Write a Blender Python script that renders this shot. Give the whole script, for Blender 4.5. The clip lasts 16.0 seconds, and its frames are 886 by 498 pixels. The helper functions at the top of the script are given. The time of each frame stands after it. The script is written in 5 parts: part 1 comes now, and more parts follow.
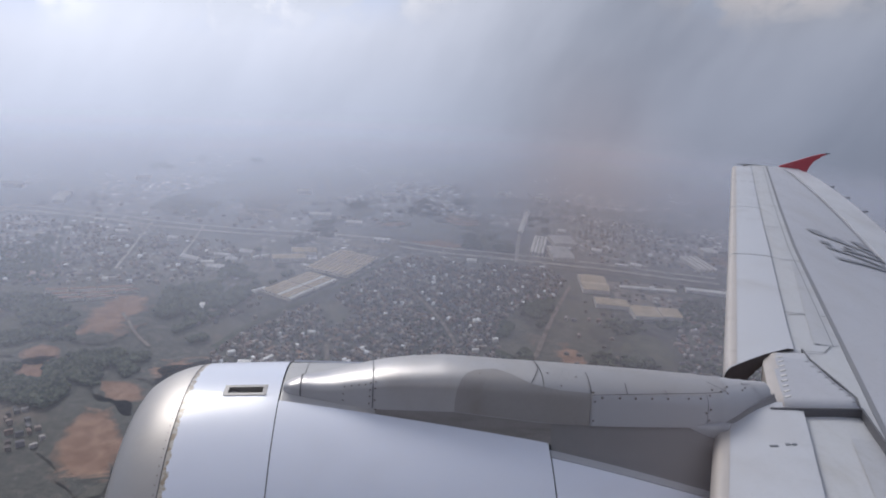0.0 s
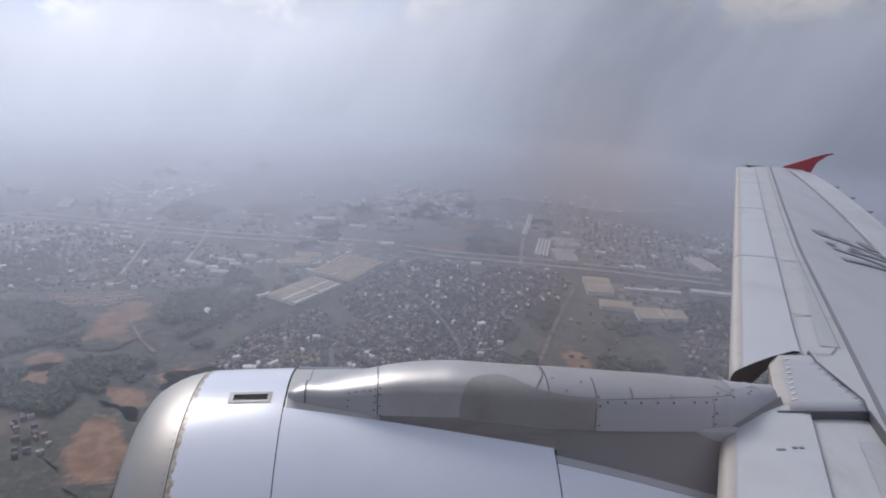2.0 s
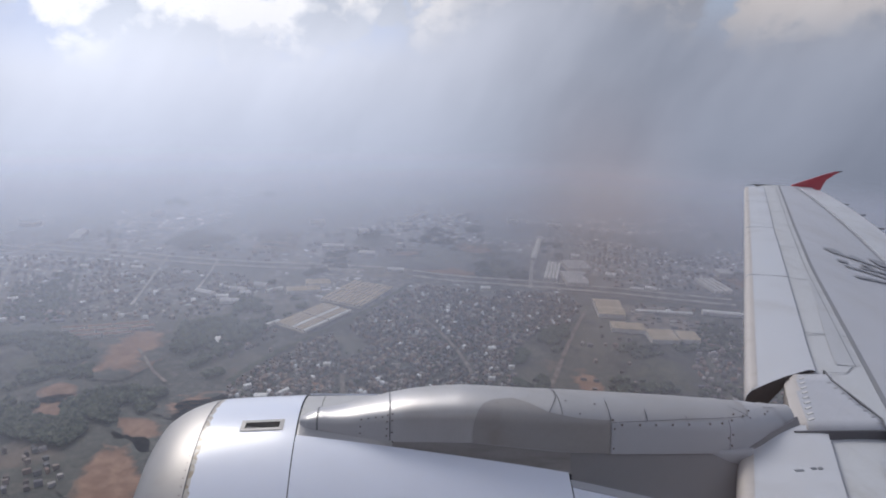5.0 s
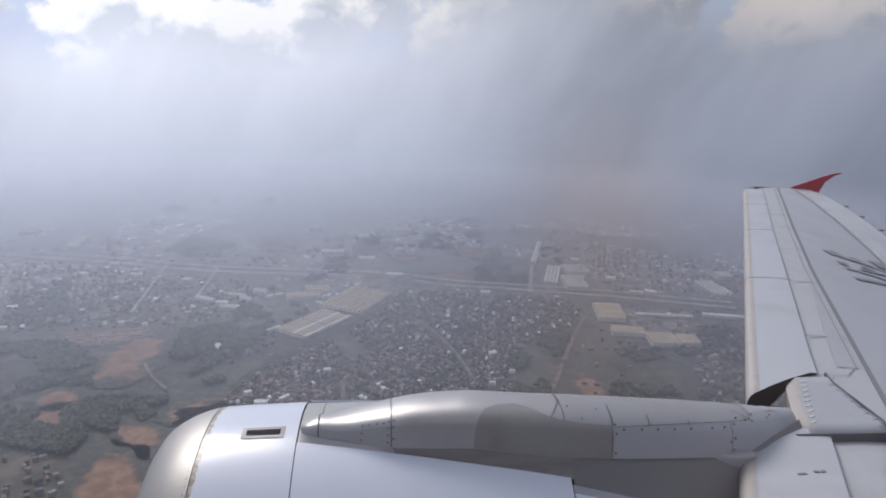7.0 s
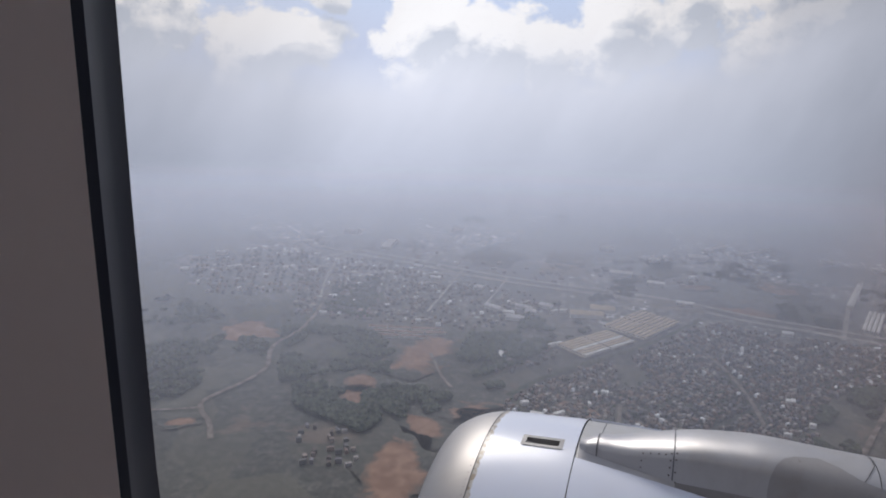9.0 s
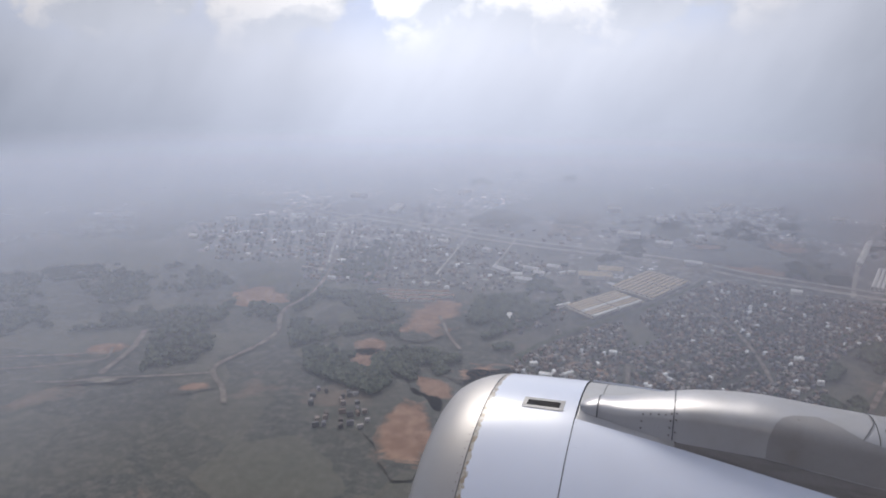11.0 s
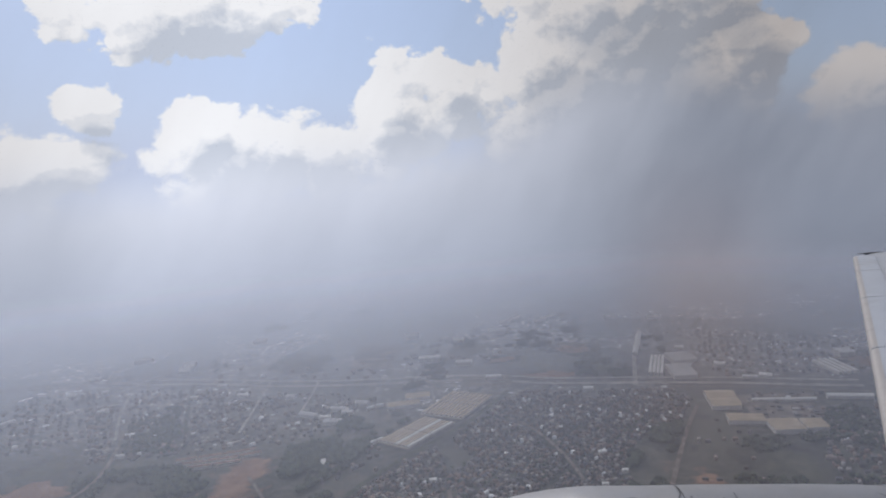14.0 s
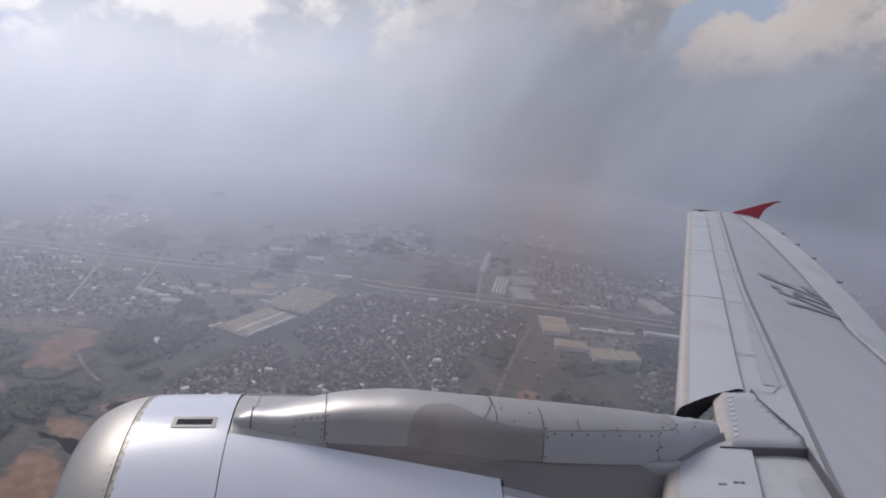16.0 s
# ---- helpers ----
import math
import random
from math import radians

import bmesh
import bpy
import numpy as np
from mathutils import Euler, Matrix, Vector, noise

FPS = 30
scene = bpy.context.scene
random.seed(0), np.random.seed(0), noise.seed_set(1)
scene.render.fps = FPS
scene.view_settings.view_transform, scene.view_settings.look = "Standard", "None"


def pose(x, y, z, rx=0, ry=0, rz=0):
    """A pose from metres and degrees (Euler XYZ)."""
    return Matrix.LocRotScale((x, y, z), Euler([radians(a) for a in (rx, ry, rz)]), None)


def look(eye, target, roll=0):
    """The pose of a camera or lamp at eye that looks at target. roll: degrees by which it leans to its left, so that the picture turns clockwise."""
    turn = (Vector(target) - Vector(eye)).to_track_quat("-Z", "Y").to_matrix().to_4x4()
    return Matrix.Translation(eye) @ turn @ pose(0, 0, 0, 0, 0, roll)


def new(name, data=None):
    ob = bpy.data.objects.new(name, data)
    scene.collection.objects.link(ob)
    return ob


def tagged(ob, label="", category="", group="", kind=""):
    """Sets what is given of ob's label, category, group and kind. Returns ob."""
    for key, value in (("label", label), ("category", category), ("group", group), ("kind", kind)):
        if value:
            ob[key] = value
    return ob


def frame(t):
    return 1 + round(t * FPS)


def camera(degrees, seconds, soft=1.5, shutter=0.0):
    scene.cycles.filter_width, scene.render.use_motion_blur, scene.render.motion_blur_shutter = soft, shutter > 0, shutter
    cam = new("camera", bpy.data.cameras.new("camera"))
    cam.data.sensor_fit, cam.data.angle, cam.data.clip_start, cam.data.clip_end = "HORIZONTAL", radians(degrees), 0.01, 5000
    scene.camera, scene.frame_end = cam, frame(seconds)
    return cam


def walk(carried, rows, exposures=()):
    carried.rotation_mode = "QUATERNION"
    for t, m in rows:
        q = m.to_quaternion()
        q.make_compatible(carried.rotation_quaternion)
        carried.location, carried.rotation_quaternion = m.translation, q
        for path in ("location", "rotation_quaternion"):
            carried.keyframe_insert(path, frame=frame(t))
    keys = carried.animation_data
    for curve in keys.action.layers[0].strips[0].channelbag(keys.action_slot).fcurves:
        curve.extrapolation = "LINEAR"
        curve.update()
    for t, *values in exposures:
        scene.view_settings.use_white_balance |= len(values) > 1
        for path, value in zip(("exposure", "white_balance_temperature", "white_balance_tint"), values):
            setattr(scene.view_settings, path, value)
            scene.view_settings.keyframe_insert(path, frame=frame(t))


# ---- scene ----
cam = camera(61.6, 16.0, soft=1.9)

# The aircraft stands banked and a little nose-up over level land: BANK takes its own axes (x aft, y outboard, z up) into the world.
BANK = pose(0, 0, 0, -10.69, -1.10, 0.0) @ Matrix.Translation((-0.468, -1.421, -0.417))
GROUND = -620.0

# seconds, eye x, y, z, yaw, pitch, roll, in the aircraft's axes
PATH = [
    (0.0, 0.467, 1.417, 0.412, -5.32, -7.04, -2.50),
    (0.5, 0.468, 1.418, 0.415, -5.32, -7.04, -2.49),
    (1.0, 0.472, 1.423, 0.431, -4.97, -7.56, -2.53),
    (1.5, 0.474, 1.424, 0.441, -5.37, -7.32, -2.43),
    (2.0, 0.470, 1.425, 0.422, -5.07, -6.79, -1.97),
    (2.5, 0.471, 1.419, 0.429, -4.59, -6.57, -1.76),
    (3.0, 0.466, 1.425, 0.421, -4.38, -6.01, -1.71),
    (3.5, 0.466, 1.422, 0.426, -4.53, -5.44, -0.91),
    (4.0, 0.468, 1.421, 0.417, -4.17, -5.27, -1.14),
    (6.5, 0.463, 1.424, 0.422, -5.02, -4.39, -0.46),
    (7.0, 0.464, 1.426, 0.422, -4.54, -4.52, -0.45),
    (7.5, 0.465, 1.423, 0.424, -4.56, -4.65, -0.41),
    (8.0, 0.448, 1.429, 0.416, -3.19, -4.14, -0.61),
    (8.5, 0.433, 1.414, 0.442, 4.86, -1.46, -1.28),
    (9.0, 0.432, 1.400, 0.410, 17.76, -3.95, -3.88),
    (9.5, 0.455, 1.413, 0.421, 16.55, -5.16, -4.18),
    (9.7, 0.460, 1.415, 0.420, 18.54, -4.42, -3.72),
    (11.8, 0.498, 1.442, 0.409, 17.17, -7.82, -1.70),
    (12.0, 0.529, 1.431, 0.400, 14.77, -5.67, -0.96),
    (12.5, 0.554, 1.432, 0.407, 13.54, -3.91, 1.20),
    (13.0, 0.529, 1.443, 0.403, 12.91, -3.50, 0.21),
    (13.5, 0.526, 1.417, 0.408, 11.37, -1.91, 1.81),
    (13.8, 0.493, 1.420, 0.399, 5.10, 2.10, 3.78),
    (14.0, 0.447, 1.417, 0.387, 2.48, 3.50, 4.56),
    (14.5, 0.452, 1.419, 0.390, -4.86, 2.26, 3.98),
    (15.0, 0.481, 1.437, 0.374, -4.52, -0.58, 0.90),
    (15.5, 0.499, 1.411, 0.396, -3.73, -0.32, -1.06),
    (16.0, 0.494, 1.388, 0.387, -8.11, -3.87, -4.05),
]
walk(cam, [(t, BANK @ pose(x, y, z, 90 + p, r, w)) for t, x, y, z, w, p, r in PATH],
     exposures=[(0.0, 0.08, 6200, 11), (7.0, 0.05, 6250, 11), (8.0, 0.08, 6400, 12), (8.7, -0.06, 6350, 11), (9.1, -0.11, 6350, 11), (9.6, -0.03, 6350, 11), (11.8, 0.14, 6300, 10), (12.4, 0.0, 6270, 9), (13.0, -0.02, 6250, 9), (13.6, -0.05, 6250, 9), (14.4, -0.3, 6300, 11), (15.5, -0.22, 6300, 12), (16.0, -0.08, 6400, 13)])


# ---- small tools ----
def mesh_from(name, verts, faces, smooth=False):
    me = bpy.data.meshes.new(name)
    me.from_pydata([tuple(v) for v in verts], [], [tuple(f) for f in faces])
    me.update()
    if smooth:
        me.polygons.foreach_set("use_smooth", [True] * len(me.polygons))
    return me


def part(name, me, material, parent, label=""):
    """Links a mesh as one part under a thing or a part."""
    if material:
        me.materials.clear()
        me.materials.append(material)
    ob = new(name, me)
    ob.parent = parent
    return tagged(ob, label=label) if label else ob


def thing(name, m, label, category, group="", kind=""):
    ob = new(name)
    ob.empty_display_size = 0.2
    ob.matrix_world = m
    return tagged(ob, label, category, group, kind)


def smooth01(a, b, x):
    t = min(1.0, max(0.0, (x - a) / (b - a)))
    return t * t * (3 - 2 * t)


def lerp_table(table, x):
    if x <= table[0][0]:
        return table[0][1]
    for (a, va), (b, vb) in zip(table, table[1:]):
        if x <= b:
            t = (x - a) / (b - a)
            return va + (vb - va) * t
    return table[-1][1]


def curve_table(table, x):
    """Smooth (Catmull-Rom) reading of a table."""
    xs = [a for a, _ in table]
    if x <= xs[0]:
        return table[0][1]
    if x >= xs[-1]:
        return table[-1][1]
    i = max(k for k in range(len(xs) - 1) if xs[k] <= x)
    p0 = table[max(i - 1, 0)]
    p1, p2 = table[i], table[i + 1]
    p3 = table[min(i + 2, len(table) - 1)]
    h = p2[0] - p1[0]
    t = (x - p1[0]) / h
    m1 = (p2[1] - p0[1]) / (p2[0] - p0[0]) * h
    m2 = (p3[1] - p1[1]) / (p3[0] - p1[0]) * h
    return ((2 * t ** 3 - 3 * t ** 2 + 1) * p1[1] + (t ** 3 - 2 * t ** 2 + t) * m1
            + (-2 * t ** 3 + 3 * t ** 2) * p2[1] + (t ** 3 - t ** 2) * m2)


class Nodes:
    """Short hand for building node trees."""

    def __init__(self, tree, clear=True):
        self.tree = tree
        if clear:
            tree.nodes.clear()

    def add(self, kind, **sockets):
        n = self.tree.nodes.new(kind)
        for key, value in sockets.items():
            self.put(n.inputs[key.replace("_", " ")], value)
        return n

    def put(self, socket, value):
        if isinstance(value, bpy.types.NodeSocket):
            self.tree.links.new(value, socket)
        else:
            socket.default_value = value

    def math(self, op, a, b=0.0, c=None, clamp=False):
        n = self.tree.nodes.new("ShaderNodeMath")
        n.operation, n.use_clamp = op, clamp
        self.put(n.inputs[0], a)
        self.put(n.inputs[1], b)
        if c is not None:
            self.put(n.inputs[2], c)
        return n.outputs[0]

    def vec(self, op, a, b=(0, 0, 0)):
        n = self.tree.nodes.new("ShaderNodeVectorMath")
        n.operation = op
        self.put(n.inputs[0], a)
        self.put(n.inputs[1], b)
        return n.outputs["Value"] if op in ("DOT_PRODUCT", "LENGTH") else n.outputs[0]

    def xyz(self, x=0.0, y=0.0, z=0.0):
        n = self.tree.nodes.new("ShaderNodeCombineXYZ")
        for s, v in zip(n.inputs, (x, y, z)):
            self.put(s, v)
        return n.outputs[0]

    def split(self, v):
        n = self.tree.nodes.new("ShaderNodeSeparateXYZ")
        self.put(n.inputs[0], v)
        return n.outputs

    def ramp01(self, x, a, b, lo=0.0, hi=1.0):
        n = self.tree.nodes.new("ShaderNodeMapRange")
        n.interpolation_type = "SMOOTHSTEP"
        for s, v in zip(n.inputs, (x, a, b, lo, hi)):
            self.put(s, v)
        return n.outputs[0]

    def mix(self, f, a, b, blend="MIX"):
        n = self.tree.nodes.new("ShaderNodeMix")
        n.data_type, n.blend_type = "RGBA", blend
        self.put(n.inputs[0], f)
        self.put(n.inputs[6], (*a, 1) if isinstance(a, tuple) else a)
        self.put(n.inputs[7], (*b, 1) if isinstance(b, tuple) else b)
        return n.outputs[2]

    def noise(self, v, scale, detail=3.0, rough=0.55, warp=0.0):
        n = self.tree.nodes.new("ShaderNodeTexNoise")
        for k, val in (("Vector", v), ("Scale", scale), ("Detail", detail), ("Roughness", rough), ("Distortion", warp)):
            self.put(n.inputs[k], val)
        return n.outputs["Fac"]

    def colors(self, x, stops, hard=False):
        n = self.tree.nodes.new("ShaderNodeValToRGB")
        ramp = n.color_ramp
        ramp.interpolation = "CONSTANT" if hard else "LINEAR"
        while len(ramp.elements) < len(stops):
            ramp.elements.new(1.0)
        for e, (pos, c) in zip(ramp.elements, stops):
            e.position, e.color = pos, (*c, 1)
        self.put(n.inputs[0], x)
        return n.outputs[0]


# ---- sky, sun ----
SUN_AZ, SUN_EL = radians(30), radians(47)      # azimuth forward of abeam
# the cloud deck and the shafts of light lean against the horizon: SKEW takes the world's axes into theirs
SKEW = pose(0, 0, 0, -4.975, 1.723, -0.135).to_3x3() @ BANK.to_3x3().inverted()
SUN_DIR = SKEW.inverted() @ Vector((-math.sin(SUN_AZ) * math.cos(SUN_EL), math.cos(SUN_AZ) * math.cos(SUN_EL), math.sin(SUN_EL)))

world = bpy.data.worlds.new("hazy_sky")
world.use_nodes = True
scene.world = world
n = Nodes(world.node_tree)
way = n.vec("NORMALIZE", n.add("ShaderNodeTexCoord").outputs["Generated"])
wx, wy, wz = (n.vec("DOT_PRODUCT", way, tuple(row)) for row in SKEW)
az = n.math("ARCTAN2", n.math("MULTIPLY", wx, -1.0), wy)
el = n.math("ARCSINE", wz)
sky = n.add("ShaderNodeTexSky")
sky.sky_type, sky.sun_disc = "NISHITA", False
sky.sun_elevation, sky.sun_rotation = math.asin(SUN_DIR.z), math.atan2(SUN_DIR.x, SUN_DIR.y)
sky.air_density, sky.dust_density = 1.0, 2.0
blue = n.mix(1.0, sky.outputs[0], (0.085, 0.085, 0.09), "MULTIPLY")
d_az = n.math("DIVIDE", n.math("SUBTRACT", az, 0.30), 0.44)
glow = n.math("EXPONENT", n.math("MULTIPLY", n.math("MULTIPLY", d_az, d_az), -1.0))
shaft = n.noise(n.xyz(n.math("ADD", n.math("MULTIPLY", az, 3.2), n.math("MULTIPLY", el, 1.6)), n.math("MULTIPLY", el, 1.6), 3.7), 1.0, 5.0, 0.55)
shaft = n.ramp01(shaft, 0.3, 0.7, -0.5, 0.5)
patchy = n.noise(way, 4.0, 4.0, 0.5)
side = n.math("MULTIPLY_ADD", shaft, 0.24, n.math("MULTIPLY_ADD", glow, 0.88, 0.09), clamp=True)
low_haze = n.mix(n.ramp01(glow, 0.05, 0.9), (0.155, 0.17, 0.215), (0.28, 0.31, 0.39))
mid_haze = n.mix(side, (0.185, 0.207, 0.262), (0.60, 0.64, 0.76))
high_haze = n.mix(side, (0.225, 0.245, 0.30), (0.96, 0.98, 1.08))
haze = n.mix(n.ramp01(el, -0.24, 0.0), low_haze, mid_haze)
haze = n.mix(n.ramp01(el, -0.06, 0.17), haze, high_haze)
# cumulus, lit from the sun's side, with gaps of blue
LOBES = ((15.6, 7.0, 7.4, 4.6), (18.4, 8.6, 4.2, 3.9), (10.0, 6.6, 5.0, 3.6), (4.2, 8.6, 4.8, 6.2), (0.5, 10.0, 3.2, 4.4), (-9.0, 9.0, 9.5, 10.0), (-19.0, 7.4, 6.0, 4.4), (-21.8, 10.4, 3.3, 3.0), (-30.5, 5.4, 7.5, 4.6), (-36.5, 7.4, 5.5, 4.8), (-14.0, 13.5, 10.0, 6.0), (19.0, 17.6, 10.0, 4.4), (26.5, 11.0, 2.6, 2.2), (29.0, 7.6, 4.5, 2.6), (32.0, 6.8, 4.0, 4.0), (42.0, 8.5, 7.0, 5.0), (-47.0, 10.0, 8.0, 6.0))


def heaped(d_az, d_el):
    """How thick the cumulus is a little way off in the given direction: lumps on lumps inside a few broad lobes."""
    a, e = n.math("ADD", az, d_az), n.math("ADD", el, d_el)
    v = n.xyz(a, n.math("MULTIPLY", e, 1.25), 0.0)
    bend = n.add("ShaderNodeTexNoise", Vector=v, Scale=20.0, Detail=3.0, Roughness=0.55)
    push = n.vec("MULTIPLY", n.vec("SUBTRACT", bend.outputs["Color"], (0.5, 0.5, 0.5)), (0.026, 0.026, 0.0))
    lump = n.add("ShaderNodeTexVoronoi")
    lump.feature, lump.voronoi_dimensions = "SMOOTH_F1", "2D"
    for key, val in (("Vector", n.vec("ADD", v, push)), ("Scale", 14.0), ("Detail", 4.0), ("Roughness", 0.5), ("Lacunarity", 2.2), ("Smoothness", 0.25)):
        n.put(lump.inputs[key], val)
    wide = n.noise(n.vec("ADD", v, (3.1, 1.7, 0.4)), 5.0, 5.0, 0.5, 0.2)
    out = n.ramp01(e, 0.24, 0.5, -0.9, 0.05)
    for a0, e0, ra, re in LOBES:
        u = n.math("DIVIDE", n.math("SUBTRACT", a, radians(a0)), radians(ra))
        w = n.math("DIVIDE", n.math("SUBTRACT", e, radians(e0)), radians(re))
        out = n.math("MAXIMUM", out, n.math("MULTIPLY_ADD", n.vec("LENGTH", n.xyz(u, w, 0.0)), -1.5, 1.5))
    u = n.math("DIVIDE", n.math("SUBTRACT", a, radians(12.9)), radians(4.4))
    w = n.math("DIVIDE", n.math("SUBTRACT", e, radians(12.6)), radians(2.4))
    hole = n.math("EXPONENT", n.math("MULTIPLY", n.math("ADD", n.math("MULTIPLY", u, u), n.math("MULTIPLY", w, w)), -1.0))
    out = n.math("MULTIPLY_ADD", hole, -0.9, out)
    return n.math("ADD", out, n.math("MULTIPLY_ADD", n.math("SUBTRACT", 0.72, lump.outputs["Distance"]), 0.75, n.math("MULTIPLY", n.math("SUBTRACT", wide, 0.5), 1.1)))


density = heaped(0.0, 0.0)
near_sun = heaped(0.007, 0.012)
far_sun = heaped(0.020, 0.045)
cover = n.ramp01(density, 0.0, n.ramp01(el, 0.10, 0.24, 0.40, 0.16))
bright = n.math("MULTIPLY_ADD", n.ramp01(n.math("SUBTRACT", density, near_sun), -0.3, 0.3, -0.5, 0.5), 0.7, n.ramp01(far_sun, -0.1, 0.9, 1.0, 0.1), clamp=True)
lit = n.mix(side, (0.45, 0.405, 0.385), (1.06, 1.05, 1.06))
dim = n.mix(side, (0.265, 0.268, 0.295), (0.66, 0.70, 0.79))
cloud = n.mix(bright, dim, lit)
gap = n.mix(side, n.mix(0.8, blue, (0.30, 0.345, 0.44)), n.mix(0.8, blue, (0.55, 0.69, 1.0)))
upper = n.mix(cover, gap, cloud)
d_veil = n.math("DIVIDE", n.math("ADD", az, 0.25), 0.15)
veil = n.math("EXPONENT", n.math("MULTIPLY", n.math("MULTIPLY", d_veil, d_veil), -1.0))
haze = n.mix(n.ramp01(n.math("MULTIPLY_ADD", n.math("SUBTRACT", patchy, 0.5), 0.06, n.math("MULTIPLY_ADD", veil, -0.055, n.math("ADD", el, n.ramp01(az, -0.35, -0.5, 0.0, 0.01)))), 0.055, 0.16), haze, upper)
# a warm column painted into the haze for a reflection in the window
d_glare = n.math("DIVIDE", n.math("ADD", az, 0.29), 0.085)
glare_or_dust = n.math("MULTIPLY", n.math("EXPONENT", n.math("MULTIPLY", n.math("MULTIPLY", d_glare, d_glare), -1.0)), n.ramp01(el, 0.10, -0.14))
haze = n.mix(glare_or_dust, haze, n.mix(1.0, haze, (1.19, 1.045, 0.97), "MULTIPLY"))
facing = n.vec("DOT_PRODUCT", way, tuple(SUN_DIR))
aureole = n.math("POWER", n.math("MAXIMUM", facing, 0.0), 60.0)
haze = n.mix(n.math("MULTIPLY", aureole, 0.9), haze, (5.0, 4.8, 4.5))
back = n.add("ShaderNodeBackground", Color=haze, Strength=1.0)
n.tree.links.new(back.outputs[0], n.add("ShaderNodeOutputWorld").inputs[0])

sun_data = bpy.data.lights.new("sun", "SUN")
sun_data.energy, sun_data.angle, sun_data.color = 1.4, radians(24), (1.0, 0.94, 0.86)
sun = new("sun", sun_data)
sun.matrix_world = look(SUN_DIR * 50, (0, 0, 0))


# ---- materials ----
def surface(name, base, rough=0.5, metal=0.0, grain=30.0, stain=3.0, amount=0.12, bump=0.02, coat=0.0, brushed=None, tint=(0.30, 0.27, 0.24), streak=(1, 1, 1)):
    """Painted or bare metal with fine grain and soft stains."""
    mat = bpy.data.materials.new(name)
    mat.use_nodes = True
    m = Nodes(mat.node_tree)
    co = m.add("ShaderNodeTexCoord").outputs["Object"]
    st = m.noise(m.vec("MULTIPLY", co, streak), stain, 5.0, 0.6, 0.4)
    gr = m.noise(m.vec("MULTIPLY", co, brushed) if brushed else co, grain, 3.0)
    col = m.mix(m.math("MULTIPLY", m.ramp01(st, 0.45, 0.8), amount), base, tint)
    col = m.mix(m.math("MULTIPLY", m.ramp01(gr, 0.35, 0.7), amount * 0.5), col, tuple(0.8 * c for c in base))
    b = m.add("ShaderNodeBsdfPrincipled")
    m.put(b.inputs["Base Color"], col)
    m.put(b.inputs["Metallic"], metal)
    m.put(b.inputs["Roughness"], m.math("MULTIPLY_ADD", m.math("SUBTRACT", st, 0.5), 0.25, rough))
    m.put(b.inputs["Coat Weight"], coat)
    m.put(b.inputs["Coat Roughness"], 0.12)
    bm = m.add("ShaderNodeBump", Strength=bump, Distance=0.01, Height=gr)
    m.tree.links.new(bm.outputs[0], b.inputs["Normal"])
    m.tree.links.new(b.outputs[0], m.add("ShaderNodeOutputMaterial").inputs[0])
    return mat


WHITE = surface("cowl_white_paint", (0.69, 0.71, 0.79), 0.32, 0.0, 60, 2.2, 0.10, 0.01, coat=0.35)
LIP = surface("bare_aluminium", (0.42, 0.395, 0.375), 0.44, 0.7, 40, 5, 0.22, 0.01, brushed=(4, 1, 1))
FAIRING = surface("brushed_fairing_metal", (0.44, 0.425, 0.422), 0.40, 0.6, 50, 2.2, 0.55, 0.002, brushed=(1, 6, 6), tint=(0.30, 0.27, 0.24))
DARKMETAL = surface("heat_stained_titanium", (0.31, 0.293, 0.285), 0.5, 0.35, 30, 4, 0.45, 0.02, tint=(0.20, 0.17, 0.15))
APRON = surface("grey_primer_plate", (0.42, 0.41, 0.40), 0.45, 0.3, 40, 5, 0.25, 0.02)
PYLONGREY = surface("pylon_grey_paint", (0.385, 0.385, 0.405), 0.42, 0.0, 40, 3, 0.22, 0.02)
# Skirt, web and underside: the shade under the pylon is put into these colours.
SKIRT = surface("shaded_brown_metal", (0.26, 0.242, 0.235), 0.5, 0.3, 40, 3, 0.6, 0.01, tint=(0.10, 0.085, 0.08), streak=(0.5, 6, 6))
WEB = surface("pylon_web_shade", (0.20, 0.19, 0.193), 0.55, 0.0, 30, 3, 0.35, 0.02, tint=(0.15, 0.135, 0.13))
SHADEGREY = surface("pylon_underside_shade", (0.062, 0.062, 0.068), 0.5, 0.0, 40, 4, 0.3, 0.02)
WINGGREY = surface("wing_grey_paint", (0.41, 0.415, 0.45), 0.42, 0.0, 25, 1.2, 0.4, 0.015, streak=(1, 0.25, 1))
SLATWHITE = surface("slat_light_paint", (0.51, 0.515, 0.54), 0.38, 0.0, 25, 1.6, 0.34, 0.015, coat=0.1)
STRIP = surface("wing_strip_paint", (0.46, 0.465, 0.48), 0.5, 0.0, 25, 3.0, 0.35, 0.02, streak=(2, 0.6, 1))
SEAL = surface("dark_sealant", (0.10, 0.10, 0.11), 0.6, 0.0, 30, 5, 0.2)
SPARLINE = surface("grey_sealant", (0.20, 0.203, 0.22), 0.55, 0.0, 30, 3, 0.3)
NOSEBAND = surface("worn_bare_leading_edge", (0.50, 0.455, 0.42), 0.42, 0.25, 30, 6, 0.4, 0.02)
FASTENER = surface("pale_fastener_paint", (0.62, 0.60, 0.58), 0.45, 0.0, 30, 6, 0.2)
BARGREY = surface("faded_marking_paint", (0.23, 0.235, 0.26), 0.5, 0.0, 14, 6, 0.5, tint=(0.34, 0.345, 0.37))
STRIPGREY = surface("wing_strip_grey_paint", (0.42, 0.425, 0.445), 0.5, 0.0, 25, 3.0, 0.4, 0.02, streak=(2, 0.6, 1))
